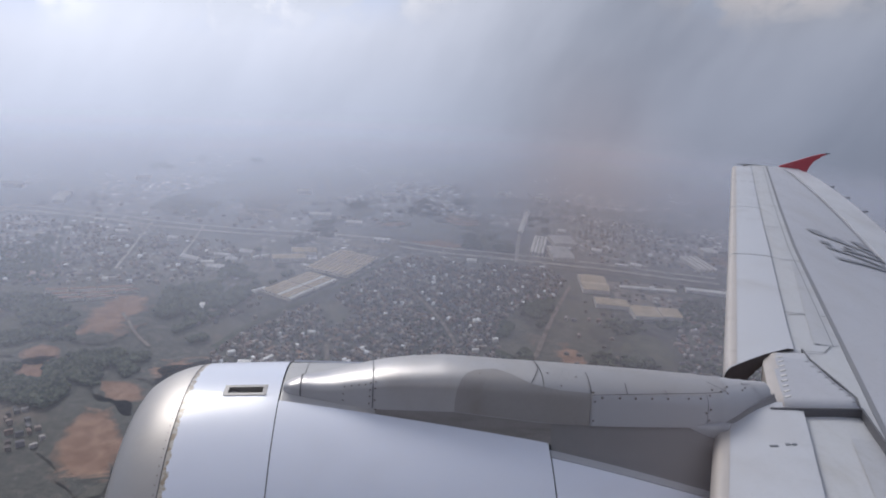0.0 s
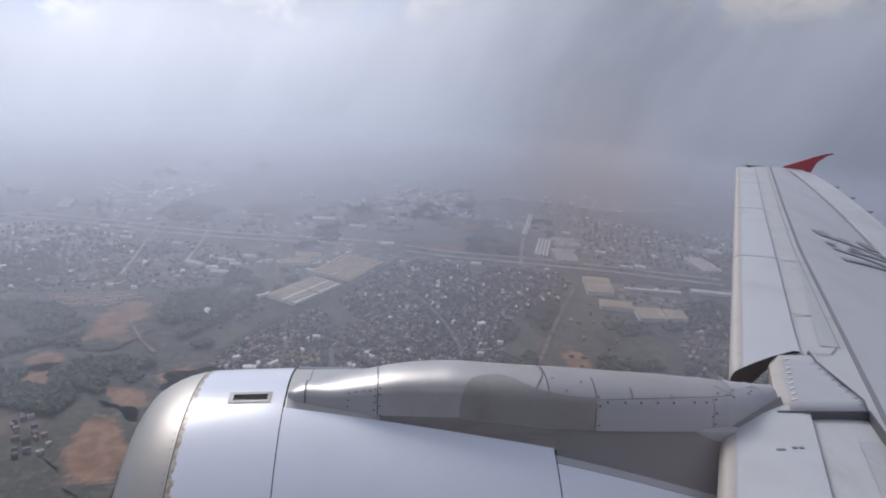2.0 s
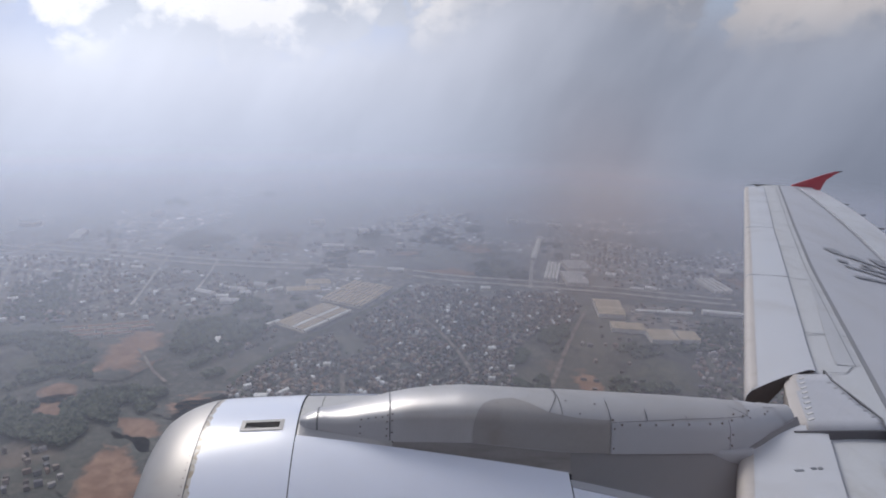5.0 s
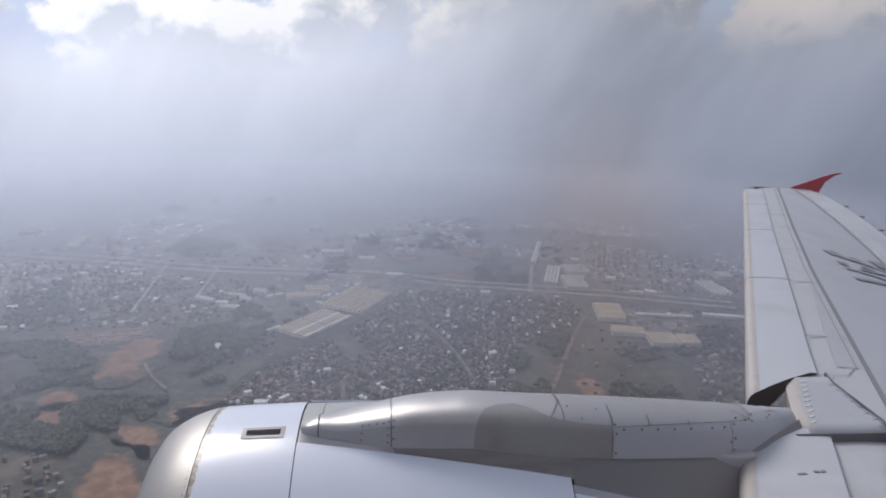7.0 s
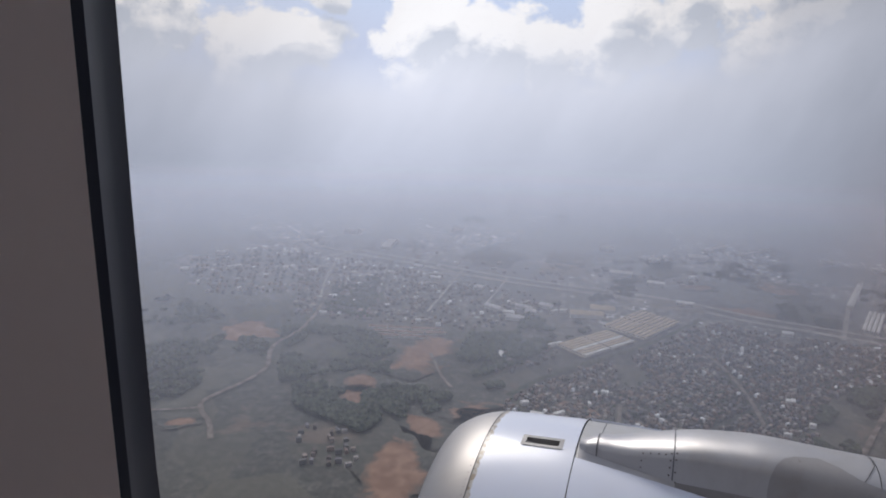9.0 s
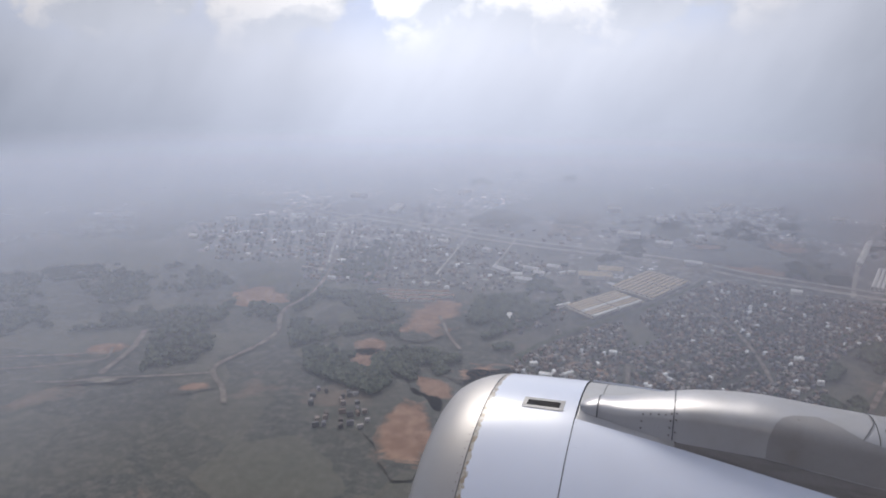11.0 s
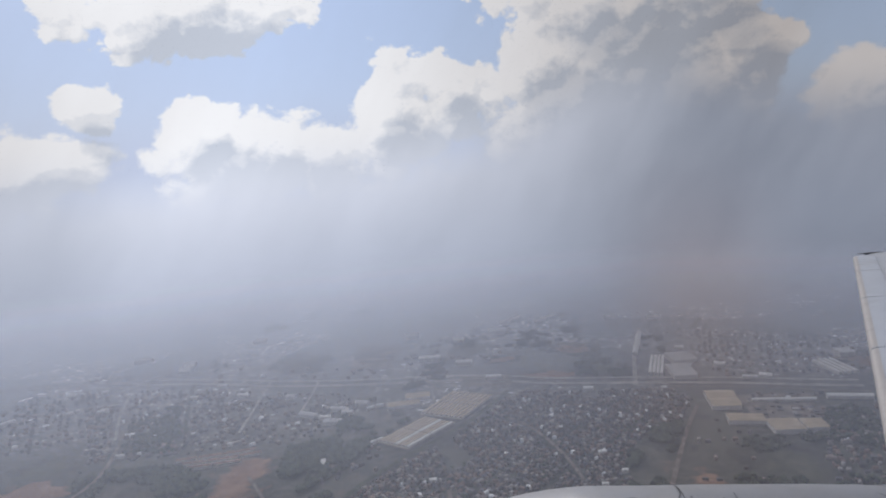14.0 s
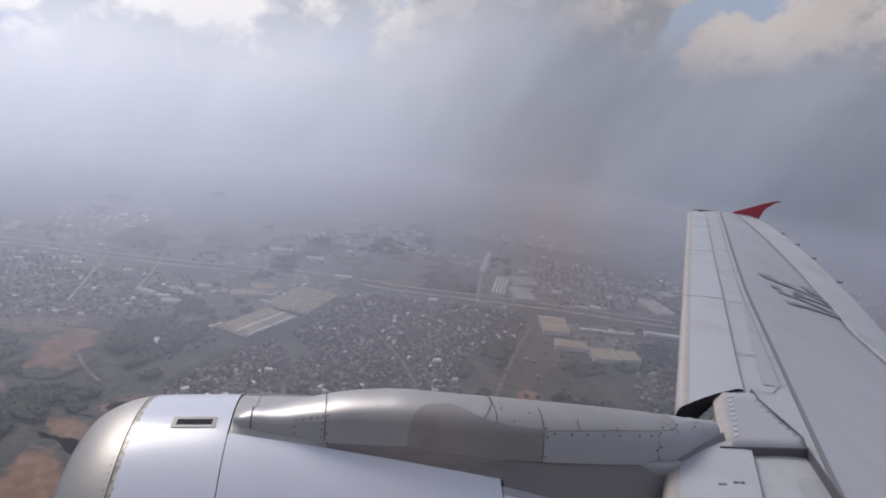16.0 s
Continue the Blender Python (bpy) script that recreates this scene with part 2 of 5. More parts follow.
STAIN = surface("grimy_grey_paint", (0.26, 0.26, 0.275), 0.5, 0.0, 30, 9, 0.3)
MARK = surface("grey_marking_paint", (0.17, 0.18, 0.20), 0.5, 0.0, 30, 9, 0.3)
RED = surface("red_fence_paint", (0.46, 0.03, 0.045), 0.35, 0.0, 30, 4, 0.15, coat=0.2)
RIVET = surface("rivet_dark", (0.14, 0.12, 0.11), 0.5, 0.3, 30, 5, 0.2)
HOLE = surface("duct_interior", (0.10, 0.09, 0.085), 0.6, 0.2, 30, 5, 0.2)
VENT = surface("vent_bare_metal", (0.26, 0.25, 0.245), 0.45, 0.3, 40, 8, 0.3)
LINING = surface("cabin_lining_plastic", (0.78, 0.66, 0.58), 0.6, 0.0, 90, 3, 0.12, 0.03)
RUBBERSHADE = surface("seal_rubber_and_hollow_shade", (0.022, 0.023, 0.03), 0.55, 0.0, 50, 5, 0.2)
SKIN = surface("fuselage_white_paint", (0.70, 0.70, 0.72), 0.35, 0.0, 40, 2, 0.1)


def chipped_paint():
    """White paint that has flaked off to primer along its front edge."""
    mat = surface("chipped_white_paint", (0.69, 0.71, 0.79), 0.32, 0.0, 60, 2.2, 0.10, 0.01, coat=0.35)
    t = mat.node_tree
    m = Nodes(t, False)
    b = next(k for k in t.nodes if k.type == "BSDF_PRINCIPLED")
    old = b.inputs["Base Color"].links[0].from_socket
    co = m.add("ShaderNodeTexCoord").outputs["Object"]
    x, y, z = m.split(co)
    edge = m.math("ADD", m.math("ADD", x, 0.508), m.math("MULTIPLY", m.noise(co, 16.0, 5.0, 0.65), -0.085))
    chip = m.ramp01(m.math("ADD", edge, 0.024), 0.0, 0.004, 1.0, 0.0)
    primer = m.mix(m.ramp01(m.noise(co, 30.0, 3.0), 0.4, 0.6), (0.34, 0.27, 0.19), (0.50, 0.46, 0.40))
    m.put(b.inputs["Base Color"], m.mix(chip, old, primer))
    return mat


RUBBERSHADE.node_tree.nodes["Principled BSDF"].inputs["Specular IOR Level"].default_value = 0.05
CHIPPED = chipped_paint()


def land(name, color_of, rough=0.9, bright=2.05, over=2.0):
    """A matt ground material; the farthest land dissolves into the hazy air behind it."""
    mat = bpy.data.materials.new(name)
    mat.use_nodes = True
    m = Nodes(mat.node_tree)
    geo = m.add("ShaderNodeNewGeometry")
    pos = geo.outputs["Position"]
    col, sheen = color_of(m, pos, geo)
    b = m.add("ShaderNodeBsdfPrincipled")
    scale = m.tree.nodes.new("ShaderNodeVectorMath")
    scale.operation = "SCALE"
    m.put(scale.inputs[0], col)
    scale.inputs["Scale"].default_value = bright
    m.put(b.inputs["Base Color"], scale.outputs[0])
    m.put(b.inputs["Roughness"], sheen if sheen is not None else rough)
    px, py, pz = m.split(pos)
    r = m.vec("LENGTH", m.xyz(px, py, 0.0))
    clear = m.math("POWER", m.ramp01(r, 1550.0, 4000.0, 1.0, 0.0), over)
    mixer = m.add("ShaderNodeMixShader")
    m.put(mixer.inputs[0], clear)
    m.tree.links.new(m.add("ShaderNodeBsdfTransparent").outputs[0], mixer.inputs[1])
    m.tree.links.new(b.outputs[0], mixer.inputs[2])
    m.tree.links.new(mixer.outputs[0], m.add("ShaderNodeOutputMaterial").inputs[0])
    return mat


def cells(m, pos, scale, feature="F1", out="Color"):
    v = m.add("ShaderNodeTexVoronoi")
    v.feature = feature
    m.put(v.inputs["Vector"], pos)
    m.put(v.inputs["Scale"], scale)
    return v.outputs[out]


def town_color(m, pos):
    """Roofs, yards and lanes too small to tell apart."""
    rnd = m.split(cells(m, pos, 0.085))[0]
    roofs = m.colors(rnd, [(0.0, (0.045, 0.042, 0.04)), (0.3, (0.085, 0.07, 0.06)), (0.5, (0.06, 0.06, 0.06)), (0.68, (0.13, 0.105, 0.09)), (0.82, (0.19, 0.175, 0.16)), (0.955, (0.55, 0.54, 0.52))], True)
    lanes = m.ramp01(cells(m, m.vec("ADD", pos, (40, 0, 0)), 0.016, "DISTANCE_TO_EDGE", "Distance"), 0.03, 0.07, 1.0, 0.0)
    return m.mix(m.math("MULTIPLY", lanes, 0.6), roofs, (0.17, 0.15, 0.13))


def green_color(m, pos):
    fine = m.noise(pos, 0.07, 5.0, 0.75)
    return m.colors(fine, [(0.3, (0.018, 0.0185, 0.0165)), (0.5, (0.034, 0.0335, 0.029)), (0.72, (0.066, 0.061, 0.05))])


def open_color(m, pos):
    """Scrub and rough grass, broken into dull parcels with a little bare soil and, farther out, thin scatterings of roofs."""
    parcel = m.split(cells(m, m.vec("ADD", pos, m.vec("MULTIPLY", m.xyz(m.noise(pos, 0.004), m.noise(m.vec("ADD", pos, (70, 0, 0)), 0.004), 0.0), (160, 160, 0))), 0.0075))[0]
    c = m.mix(m.ramp01(parcel, 0.2, 0.9, 0.0, 0.55), green_color(m, pos), (0.062, 0.058, 0.043))
    mid = m.noise(m.vec("ADD", pos, (900, 100, 0)), 0.005, 7.0, 0.65, 0.6)
    fine = m.noise(pos, 0.05, 5.0, 0.7)
    c = m.mix(m.ramp01(mid, 0.58, 0.70, 0.0, 0.6), c, m.mix(fine, (0.075, 0.05, 0.036), (0.12, 0.088, 0.065)))
    px, py, pz = m.split(pos)
    spread = m.math("MULTIPLY", m.ramp01(m.noise(pos, 0.0024, 5.0, 0.6, 0.4), 0.46, 0.56), m.ramp01(py, 1500.0, 2000.0))
    return m.mix(m.math("MULTIPLY", spread, 0.8), c, town_color(m, pos))


def ground_color(m, pos, geo):
    return open_color(m, pos), None


def ragged(a, b, keep=0.5):
    """Open ground that breaks up into scrub, more so towards its rim."""
    def f(m, pos, geo):
        k = m.noise(pos, 0.014, 9.0, 0.72, 0.8)
        gx, gy, gz = m.split(m.add("ShaderNodeTexCoord").outputs["Generated"])
        rim = m.vec("LENGTH", m.xyz(m.math("MULTIPLY_ADD", gx, 2.0, -1.0), m.math("MULTIPLY_ADD", gy, 2.0, -1.0), 0.0))
        k = m.math("ADD", k, m.ramp01(rim, 0.15, 0.8, -0.07, 0.26))
        t = m.mix(m.ramp01(m.noise(pos, 0.03, 8.0, 0.7, 0.5), 0.3, 0.7), a, b)
        return m.mix(m.ramp01(k, keep, keep + 0.16), t, open_color(m, pos)), None
    return f


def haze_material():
    """One thin sheet of pale haze that thickens with distance and tears into wisps; its colour is painted paler towards
    the sun's side.
    """
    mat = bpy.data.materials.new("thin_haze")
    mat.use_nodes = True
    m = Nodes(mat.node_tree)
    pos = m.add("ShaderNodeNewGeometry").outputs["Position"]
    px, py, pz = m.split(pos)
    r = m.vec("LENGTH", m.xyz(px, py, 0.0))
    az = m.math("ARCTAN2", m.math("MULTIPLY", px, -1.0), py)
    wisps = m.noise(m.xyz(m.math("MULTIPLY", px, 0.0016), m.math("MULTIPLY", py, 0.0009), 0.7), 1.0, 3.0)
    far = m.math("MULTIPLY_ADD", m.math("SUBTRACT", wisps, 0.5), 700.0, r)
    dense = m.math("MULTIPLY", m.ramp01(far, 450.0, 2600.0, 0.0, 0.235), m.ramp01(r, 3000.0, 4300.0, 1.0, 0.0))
    # The same window reflection, painted as a warm tint on the haze sheet.
    d_glare = m.math("DIVIDE", m.math("ADD", az, 0.30), 0.09)
    glare_or_dust = m.math("EXPONENT", m.math("MULTIPLY", m.math("MULTIPLY", d_glare, d_glare), -1.0))
    # Sunward glow is put into the sheet's own colour.
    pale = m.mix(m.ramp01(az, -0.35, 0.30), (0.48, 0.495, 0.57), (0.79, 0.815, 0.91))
    soft = m.add("ShaderNodeBsdfDiffuse", Color=m.mix(m.math("MULTIPLY", glare_or_dust, 0.8), pale, (0.52, 0.47, 0.48)))
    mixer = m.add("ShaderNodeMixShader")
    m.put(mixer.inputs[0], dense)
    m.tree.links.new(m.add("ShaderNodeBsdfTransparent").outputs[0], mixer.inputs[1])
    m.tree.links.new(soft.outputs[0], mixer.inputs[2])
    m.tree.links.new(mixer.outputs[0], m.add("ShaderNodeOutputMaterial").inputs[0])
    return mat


def two_tone(a, b, scale, lo=0.35, hi=0.65):
    def f(m, pos, geo):
        k = m.noise(pos, scale, 6.0, 0.65, 0.3)
        return m.mix(m.ramp01(k, lo, hi), a, b), None
    return f


def per_piece(stops, sheen=None):
    def f(m, pos, geo):
        col = m.colors(geo.outputs["Random Per Island"], stops, True)
        dirt = m.noise(pos, 0.4, 3.0)
        return m.mix(m.ramp01(dirt, 0.4, 0.7, 0.0, 0.4), col, (0.08, 0.07, 0.065)), sheen
    return f


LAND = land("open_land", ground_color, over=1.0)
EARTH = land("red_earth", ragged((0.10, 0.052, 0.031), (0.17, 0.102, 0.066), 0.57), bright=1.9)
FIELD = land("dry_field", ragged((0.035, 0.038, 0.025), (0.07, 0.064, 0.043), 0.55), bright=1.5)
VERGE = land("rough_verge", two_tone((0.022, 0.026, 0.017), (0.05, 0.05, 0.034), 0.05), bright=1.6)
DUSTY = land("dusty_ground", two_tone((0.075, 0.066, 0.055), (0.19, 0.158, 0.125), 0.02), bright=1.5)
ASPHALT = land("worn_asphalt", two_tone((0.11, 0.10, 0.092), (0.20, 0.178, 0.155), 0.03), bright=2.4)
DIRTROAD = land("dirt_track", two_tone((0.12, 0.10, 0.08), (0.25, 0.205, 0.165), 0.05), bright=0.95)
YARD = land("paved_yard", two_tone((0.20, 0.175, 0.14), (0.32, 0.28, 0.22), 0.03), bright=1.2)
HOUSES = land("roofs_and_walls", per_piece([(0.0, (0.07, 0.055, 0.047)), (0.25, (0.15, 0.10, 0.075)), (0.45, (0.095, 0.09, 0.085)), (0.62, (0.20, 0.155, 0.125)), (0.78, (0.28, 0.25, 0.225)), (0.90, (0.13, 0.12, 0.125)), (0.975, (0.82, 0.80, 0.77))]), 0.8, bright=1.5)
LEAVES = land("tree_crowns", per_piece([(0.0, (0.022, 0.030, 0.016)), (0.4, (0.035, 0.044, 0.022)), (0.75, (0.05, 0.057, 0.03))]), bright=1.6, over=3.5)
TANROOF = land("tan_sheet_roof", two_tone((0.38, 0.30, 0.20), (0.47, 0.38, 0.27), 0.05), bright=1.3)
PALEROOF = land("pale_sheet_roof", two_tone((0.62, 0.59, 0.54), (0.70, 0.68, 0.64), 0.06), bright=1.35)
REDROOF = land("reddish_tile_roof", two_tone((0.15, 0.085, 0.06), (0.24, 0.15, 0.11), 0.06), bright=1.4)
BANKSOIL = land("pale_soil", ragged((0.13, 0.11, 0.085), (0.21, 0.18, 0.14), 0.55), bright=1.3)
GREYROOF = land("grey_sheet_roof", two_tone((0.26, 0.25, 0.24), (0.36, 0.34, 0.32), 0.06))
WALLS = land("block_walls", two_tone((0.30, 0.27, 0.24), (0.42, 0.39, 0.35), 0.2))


# ---- land ----
def seeded(k):
    return random.Random(k)


def disc(name, z, mat, rough):
    verts, faces = [(0, 0, z)], []
    rings, spokes = 60, 120
    for i in range(1, rings + 1):
        r = 7000.0 * (i / rings) ** 1.3
        for j in range(spokes):
            a = 2 * math.pi * j / spokes
            x, y = r * math.cos(a), r * math.sin(a)
            verts.append((x, y, z + rough * (-1 + 1.0 * noise.noise(Vector((x * 0.002, y * 0.002, 0))))))
    for j in range(spokes):
        faces.append((0, 1 + j, 1 + (j + 1) % spokes))
    for i in range(rings - 1):
        for j in range(spokes):
            a, b = 1 + i * spokes + j, 1 + i * spokes + (j + 1) % spokes
            faces.append((a, a + spokes, b + spokes, b))
    ob = new(name, mesh_from(name, verts, faces, True))
    ob.data.materials.append(mat)
    return ob


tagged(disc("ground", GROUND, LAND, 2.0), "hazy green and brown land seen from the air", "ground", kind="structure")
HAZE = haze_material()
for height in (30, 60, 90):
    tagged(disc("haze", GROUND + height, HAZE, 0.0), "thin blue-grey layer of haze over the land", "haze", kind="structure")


def blob(name, cx, cy, rx, ry, turn, mat, label, category, seed, lift=0.6, rough=0.25):
    """A patch of open ground with an uneven rim."""
    rnd, k = seeded(seed), 64
    off = rnd.random() * 50
    verts = [(0, 0, 0)]
    for i in range(k):
        a = 2 * math.pi * i / k
        s = 1 + rough * 2.2 * noise.noise(Vector((math.cos(a) * 1.6 + off, math.sin(a) * 1.6, off))) + 0.5 * rough * noise.noise(Vector((math.cos(a) * 6, math.sin(a) * 6 + off, 1)))
        verts.append((rx * s * math.cos(a), ry * s * math.sin(a), 0))
    faces = [(0, 1 + i, 1 + (i + 1) % k) for i in range(k)]
    ob = new(name, mesh_from(name, verts, faces))
    ob.data.materials.append(mat)
    ob.matrix_world = pose(cx, cy, GROUND + lift, 0, 0, turn)
    return tagged(ob, label, category, kind="structure")


ROADCELLS = set()


def on_road(x, y):
    return (int(x // 8), int(y // 8)) in ROADCELLS


def ribbon(name, pts, width, mat, label, category, lift=1.2, seed=0):
    """A road that follows a line of corners, smoothed."""
    path = []
    for i in range(len(pts) - 1):
        p0, p1, p2, p3 = pts[max(i - 1, 0)], pts[i], pts[i + 1], pts[min(i + 2, len(pts) - 1)]
        for s in range(12):
            t = s / 12
            path.append(tuple(0.5 * (2 * b + (c - a) * t + (2 * a - 5 * b + 4 * c - d) * t * t + (3 * b - a - 3 * c + d) * t ** 3)
                              for a, b, c, d in zip(p0, p1, p2, p3)))
    path.append(pts[-1])
    verts, faces = [], []
    for i, (x, y) in enumerate(path):
        a, b = path[max(i - 1, 0)], path[min(i + 1, len(path) - 1)]
        d = Vector((b[0] - a[0], b[1] - a[1], 0)).normalized()
        w = 0.36 * width * (1 + 0.18 * noise.noise(Vector((x * 0.02, y * 0.02, seed))))
        verts += [(x - d.y * w, y + d.x * w, GROUND + lift), (x + d.y * w, y - d.x * w, GROUND + lift)]
        if i:
            faces.append((2 * i - 2, 2 * i - 1, 2 * i + 1, 2 * i))
            for k in range(24):
                u = k / 24
                px, py = path[i - 1][0] + (x - path[i - 1][0]) * u, path[i - 1][1] + (y - path[i - 1][1]) * u
                for off in (-1.3, -0.7, 0, 0.7, 1.3):
                    ROADCELLS.add((int((px - d.y * w * off) // 8), int((py + d.x * w * off) // 8)))
    ob = new(name, mesh_from(name, verts, faces))
    ob.data.materials.append(mat)
    return tagged(ob, label, category, kind="structure")


HIGHWAY = [(-1477, 2086), (-1266, 2133), (-1026, 2088), (-993, 2115), (-740, 2073), (-594, 2033), (-434, 2006), (-278, 1995), (-123, 1990), (34, 1969), (187, 1917), (339, 1892), (488, 1866), (634, 1837), (775, 1799), (927, 1762)]
ribbon("road", HIGHWAY, 24, ASPHALT, "pale grey dual carriageway crossing the town", "road")
ribbon("road", [(x + 10, y + 44) for x, y in HIGHWAY], 20, ASPHALT, "pale grey second carriageway of the main road", "road", 1.0)
ribbon("road", [(481, 1838), (597, 1815), (710, 1789), (816, 1750), (922, 1720)], 12, DIRTROAD, "pale service road beside the main road", "road", 1.3)
WINDING = [(-925, 1884), (-868, 1710), (-827, 1580), (-802, 1447), (-809, 1351), (-797, 1299), (-768, 1244), (-759, 1204), (-762, 1161), (-778, 1094), (-787, 1052), (-770, 1020), (-727, 983), (-693, 938)]
ribbon("road", WINDING, 13, DIRTROAD, "pale winding dirt road across dark green land", "road", 1.6)
ribbon("road", [(-777, 1025), (-843, 990), (-937, 946), (-993, 911), (-1046, 889)], 7, DIRTROAD, "straight pale dirt road past a cleared plot", "road", 1.7)
ribbon("road", [(-1021, 1052), (-999, 1008), (-1035, 976), (-1098, 933), (-1170, 894), (-1195, 875)], 6, DIRTROAD, "pale dirt track on open land", "road", 1.8)
ribbon("road", [(-1017, 1030), (-1088, 992), (-1167, 955), (-1228, 924)], 6, DIRTROAD, "thin pale dirt track on open land", "road", 1.75)
ribbon("road", [(-1019, 1143), (-984, 1065), (-970, 995), (-962, 955)], 16, DIRTROAD, "broad worn dirt track on a cleared slope", "road", 1.65)
ribbon("road", [(508, 1694), (455, 1577), (405, 1459), (354, 1329), (317, 1230), (279, 1124)], 13, DIRTROAD, "pale street between a dark wood and an industrial yard", "road", 1.4)
ribbon("road", [(402, 1859), (434, 2014), (476, 2196), (547, 2452), (609, 2626)], 16, ASPHALT, "grey street beside a long factory hall", "road", 1.4)
ribbon("road", [(570, 1874), (610, 2032), (651, 2216)], 12, DIRTROAD, "pale lane between factory plots", "road", 1.4)
ribbon("road", [(78, 1878), (33, 1782), (-47, 1634), (-160, 1480), (-226, 1377), (-272, 1277)], 20, VERGE, "dark verge between depots and crowded houses", "verge", 1.1)
ribbon("road", [(-867, 1667), (-932, 1830), (-986, 2000)], 12, ASPHALT, "grey street through scattered houses", "road", 1.4)
ribbon("road", [(-703, 1680), (-758, 1840), (-831, 2083)], 16, VERGE, "dark wooded strip through a low settlement", "verge", 1.3)
ribbon("road", [(-571, 1673), (-588, 1922), (-599, 2085)], 10, ASPHALT, "grey street through a low settlement", "road", 1.4)
ribbon("road", [(-451, 1783), (-451, 1940), (-455, 2058)], 10, ASPHALT, "grey lane through a low settlement", "road", 1.4)
ribbon("road", [(-949, 1849), (-886, 1881), (-821, 1891)], 9, ASPHALT, "grey lane beside scattered houses", "road", 1.4)
ribbon("road", [(66, 1678), (105, 1618), (142, 1528), (171, 1418), (186, 1324)], 11, DIRTROAD, "pale lane through crowded small houses", "road", 1.5)
ribbon("road", [(-66, 1315), (-60, 1241), (-43, 1145), (-37, 1069)], 12, DIRTROAD, "pale lane between bare plots", "road", 1.5)
ribbon("road", [(-214, 1117), (-173, 1081), (-139, 1057), (-108, 1037), (-78, 1019)], 20, DIRTROAD, "wide pale dirt street among small houses", "road", 1.5)
ribbon("road", [(-173, 1209), (-148, 1108), (-137, 1057), (-128, 1004), (-117, 965)], 14, DIRTROAD, "pale dirt street crossing small houses", "road", 1.55)
ribbon("road", [(-476, 1420), (-455, 1384), (-419, 1320), (-383, 1273)], 9, DIRTROAD, "pale footpath on red earth", "path", 1.6)
ribbon("road", [(-1004, 1945), (-907, 1919), (-769, 1894)], 9, ASPHALT, "grey street through scattered houses", "road", 1.4)
ribbon("road", [(-215, 2313), (-149, 2395), (0, 2378), (195, 2506)], 12, ASPHALT, "grey road between far factory plots", "road", 1.2)

for k, (cx, cy, rx, ry, turn) in enumerate([(-488, 1402, 130, 191, -2), (-299, 1189, 116, 62, 15), (-365, 1098, 74, 98, 52), (-375, 971, 90, 184, 20), (410, 1278, 56, 91, -1), (-130, 1270, 57, 99, 65),
                                           (82, 2168, 88, 75, 12), (177, 1991, 190, 59, -5), (297, 2250, 129, 142, 14), (-560, 1235, 80, 75, 31), (-1030, 1039, 108, 63, 19), (-779, 968, 66, 34, 37),
                                           (-898, 1399, 122, 143, 34), (-522, 1182, 120, 66, 23), (-280, 1161, 112, 80, 23), (-159, 849, 41, 62, 36), (1043, 1951, 160, 146, 22)]):
    blob("bare_earth", cx, cy, rx * 0.66, ry * 0.66, turn, EARTH, "bare reddish-brown earth among dark vegetation", "bare earth", 100 + k, 0.9)
for k, (cx, cy, rx, ry, turn) in enumerate([(-339, 1477, 91, 124, 28), (-944, 936, 118, 39, 20)]):
    blob("cut_bank", cx, cy, rx / 2, ry / 2, turn, BANKSOIL, "pale terraced soil bank with sparse grass", "soil bank", 150 + k, 1.0)
for k, (cx, cy, rx, ry, turn) in enumerate([(352, 2029, 158, 213, 3), (-214, 991, 75, 226, 16), (575, 1368, 173, 224, 6), (-945, 1519, 127, 139, 20), (-558, 2246, 197, 217, 12), (-31, 2299, 122, 259, -16), (-639, 1350, 151, 130, 3)]):
    blob("field", cx, cy, rx / 2, ry / 2, turn, FIELD, "dull dark green open field", "field", 200 + k, 0.5)


def houses(name, spots, label, seed, size=1.0):
    """Small houses crowded together: walls with a shallow pitched or flat roof."""
    rnd = seeded(seed)
    verts, faces = [], []
    for x, y, turn in spots:
        l, w, h = size * rnd.uniform(5.5, 11.0), size * rnd.uniform(4.5, 7.5), rnd.uniform(2.8, 6.0)
        if rnd.random() < 0.04:
            l, w = l * 1.9, w * 1.5
        rise = rnd.choice((0.25, 0.9, 1.4))
        a = turn + rnd.uniform(-0.12, 0.12)
        c, s = math.cos(a), math.sin(a)
        i = len(verts)
        for px, py, pz in ((-l, -w, 0), (l, -w, 0), (l, w, 0), (-l, w, 0), (-l, -w, h), (l, -w, h), (l, w, h), (-l, w, h), (-l, 0, h + rise), (l, 0, h + rise)):
            verts.append((x + (px * c - py * s) / 2, y + (px * s + py * c) / 2, GROUND - 2.5 + pz + (2.5 if pz else 0)))
        faces += [(i, i + 1, i + 5, i + 4), (i + 2, i + 3, i + 7, i + 6), (i + 1, i + 2, i + 6, i + 9, i + 5), (i + 3, i, i + 4, i + 8, i + 7),
                  (i + 4, i + 5, i + 9, i + 8), (i + 6, i + 7, i + 8, i + 9)]
    ob = new(name, mesh_from(name, verts, faces))
    ob.data.materials.append(HOUSES)
    return tagged(ob, label, "houses", kind="stuff")


def inside(poly, x, y):
    hit = False
    for (x1, y1), (x2, y2) in zip(poly, poly[1:] + poly[:1]):
        if (y1 > y) != (y2 > y) and x < (x2 - x1) * (y - y1) / (y2 - y1) + x1:
            hit = not hit
    return hit


CLEAR = []


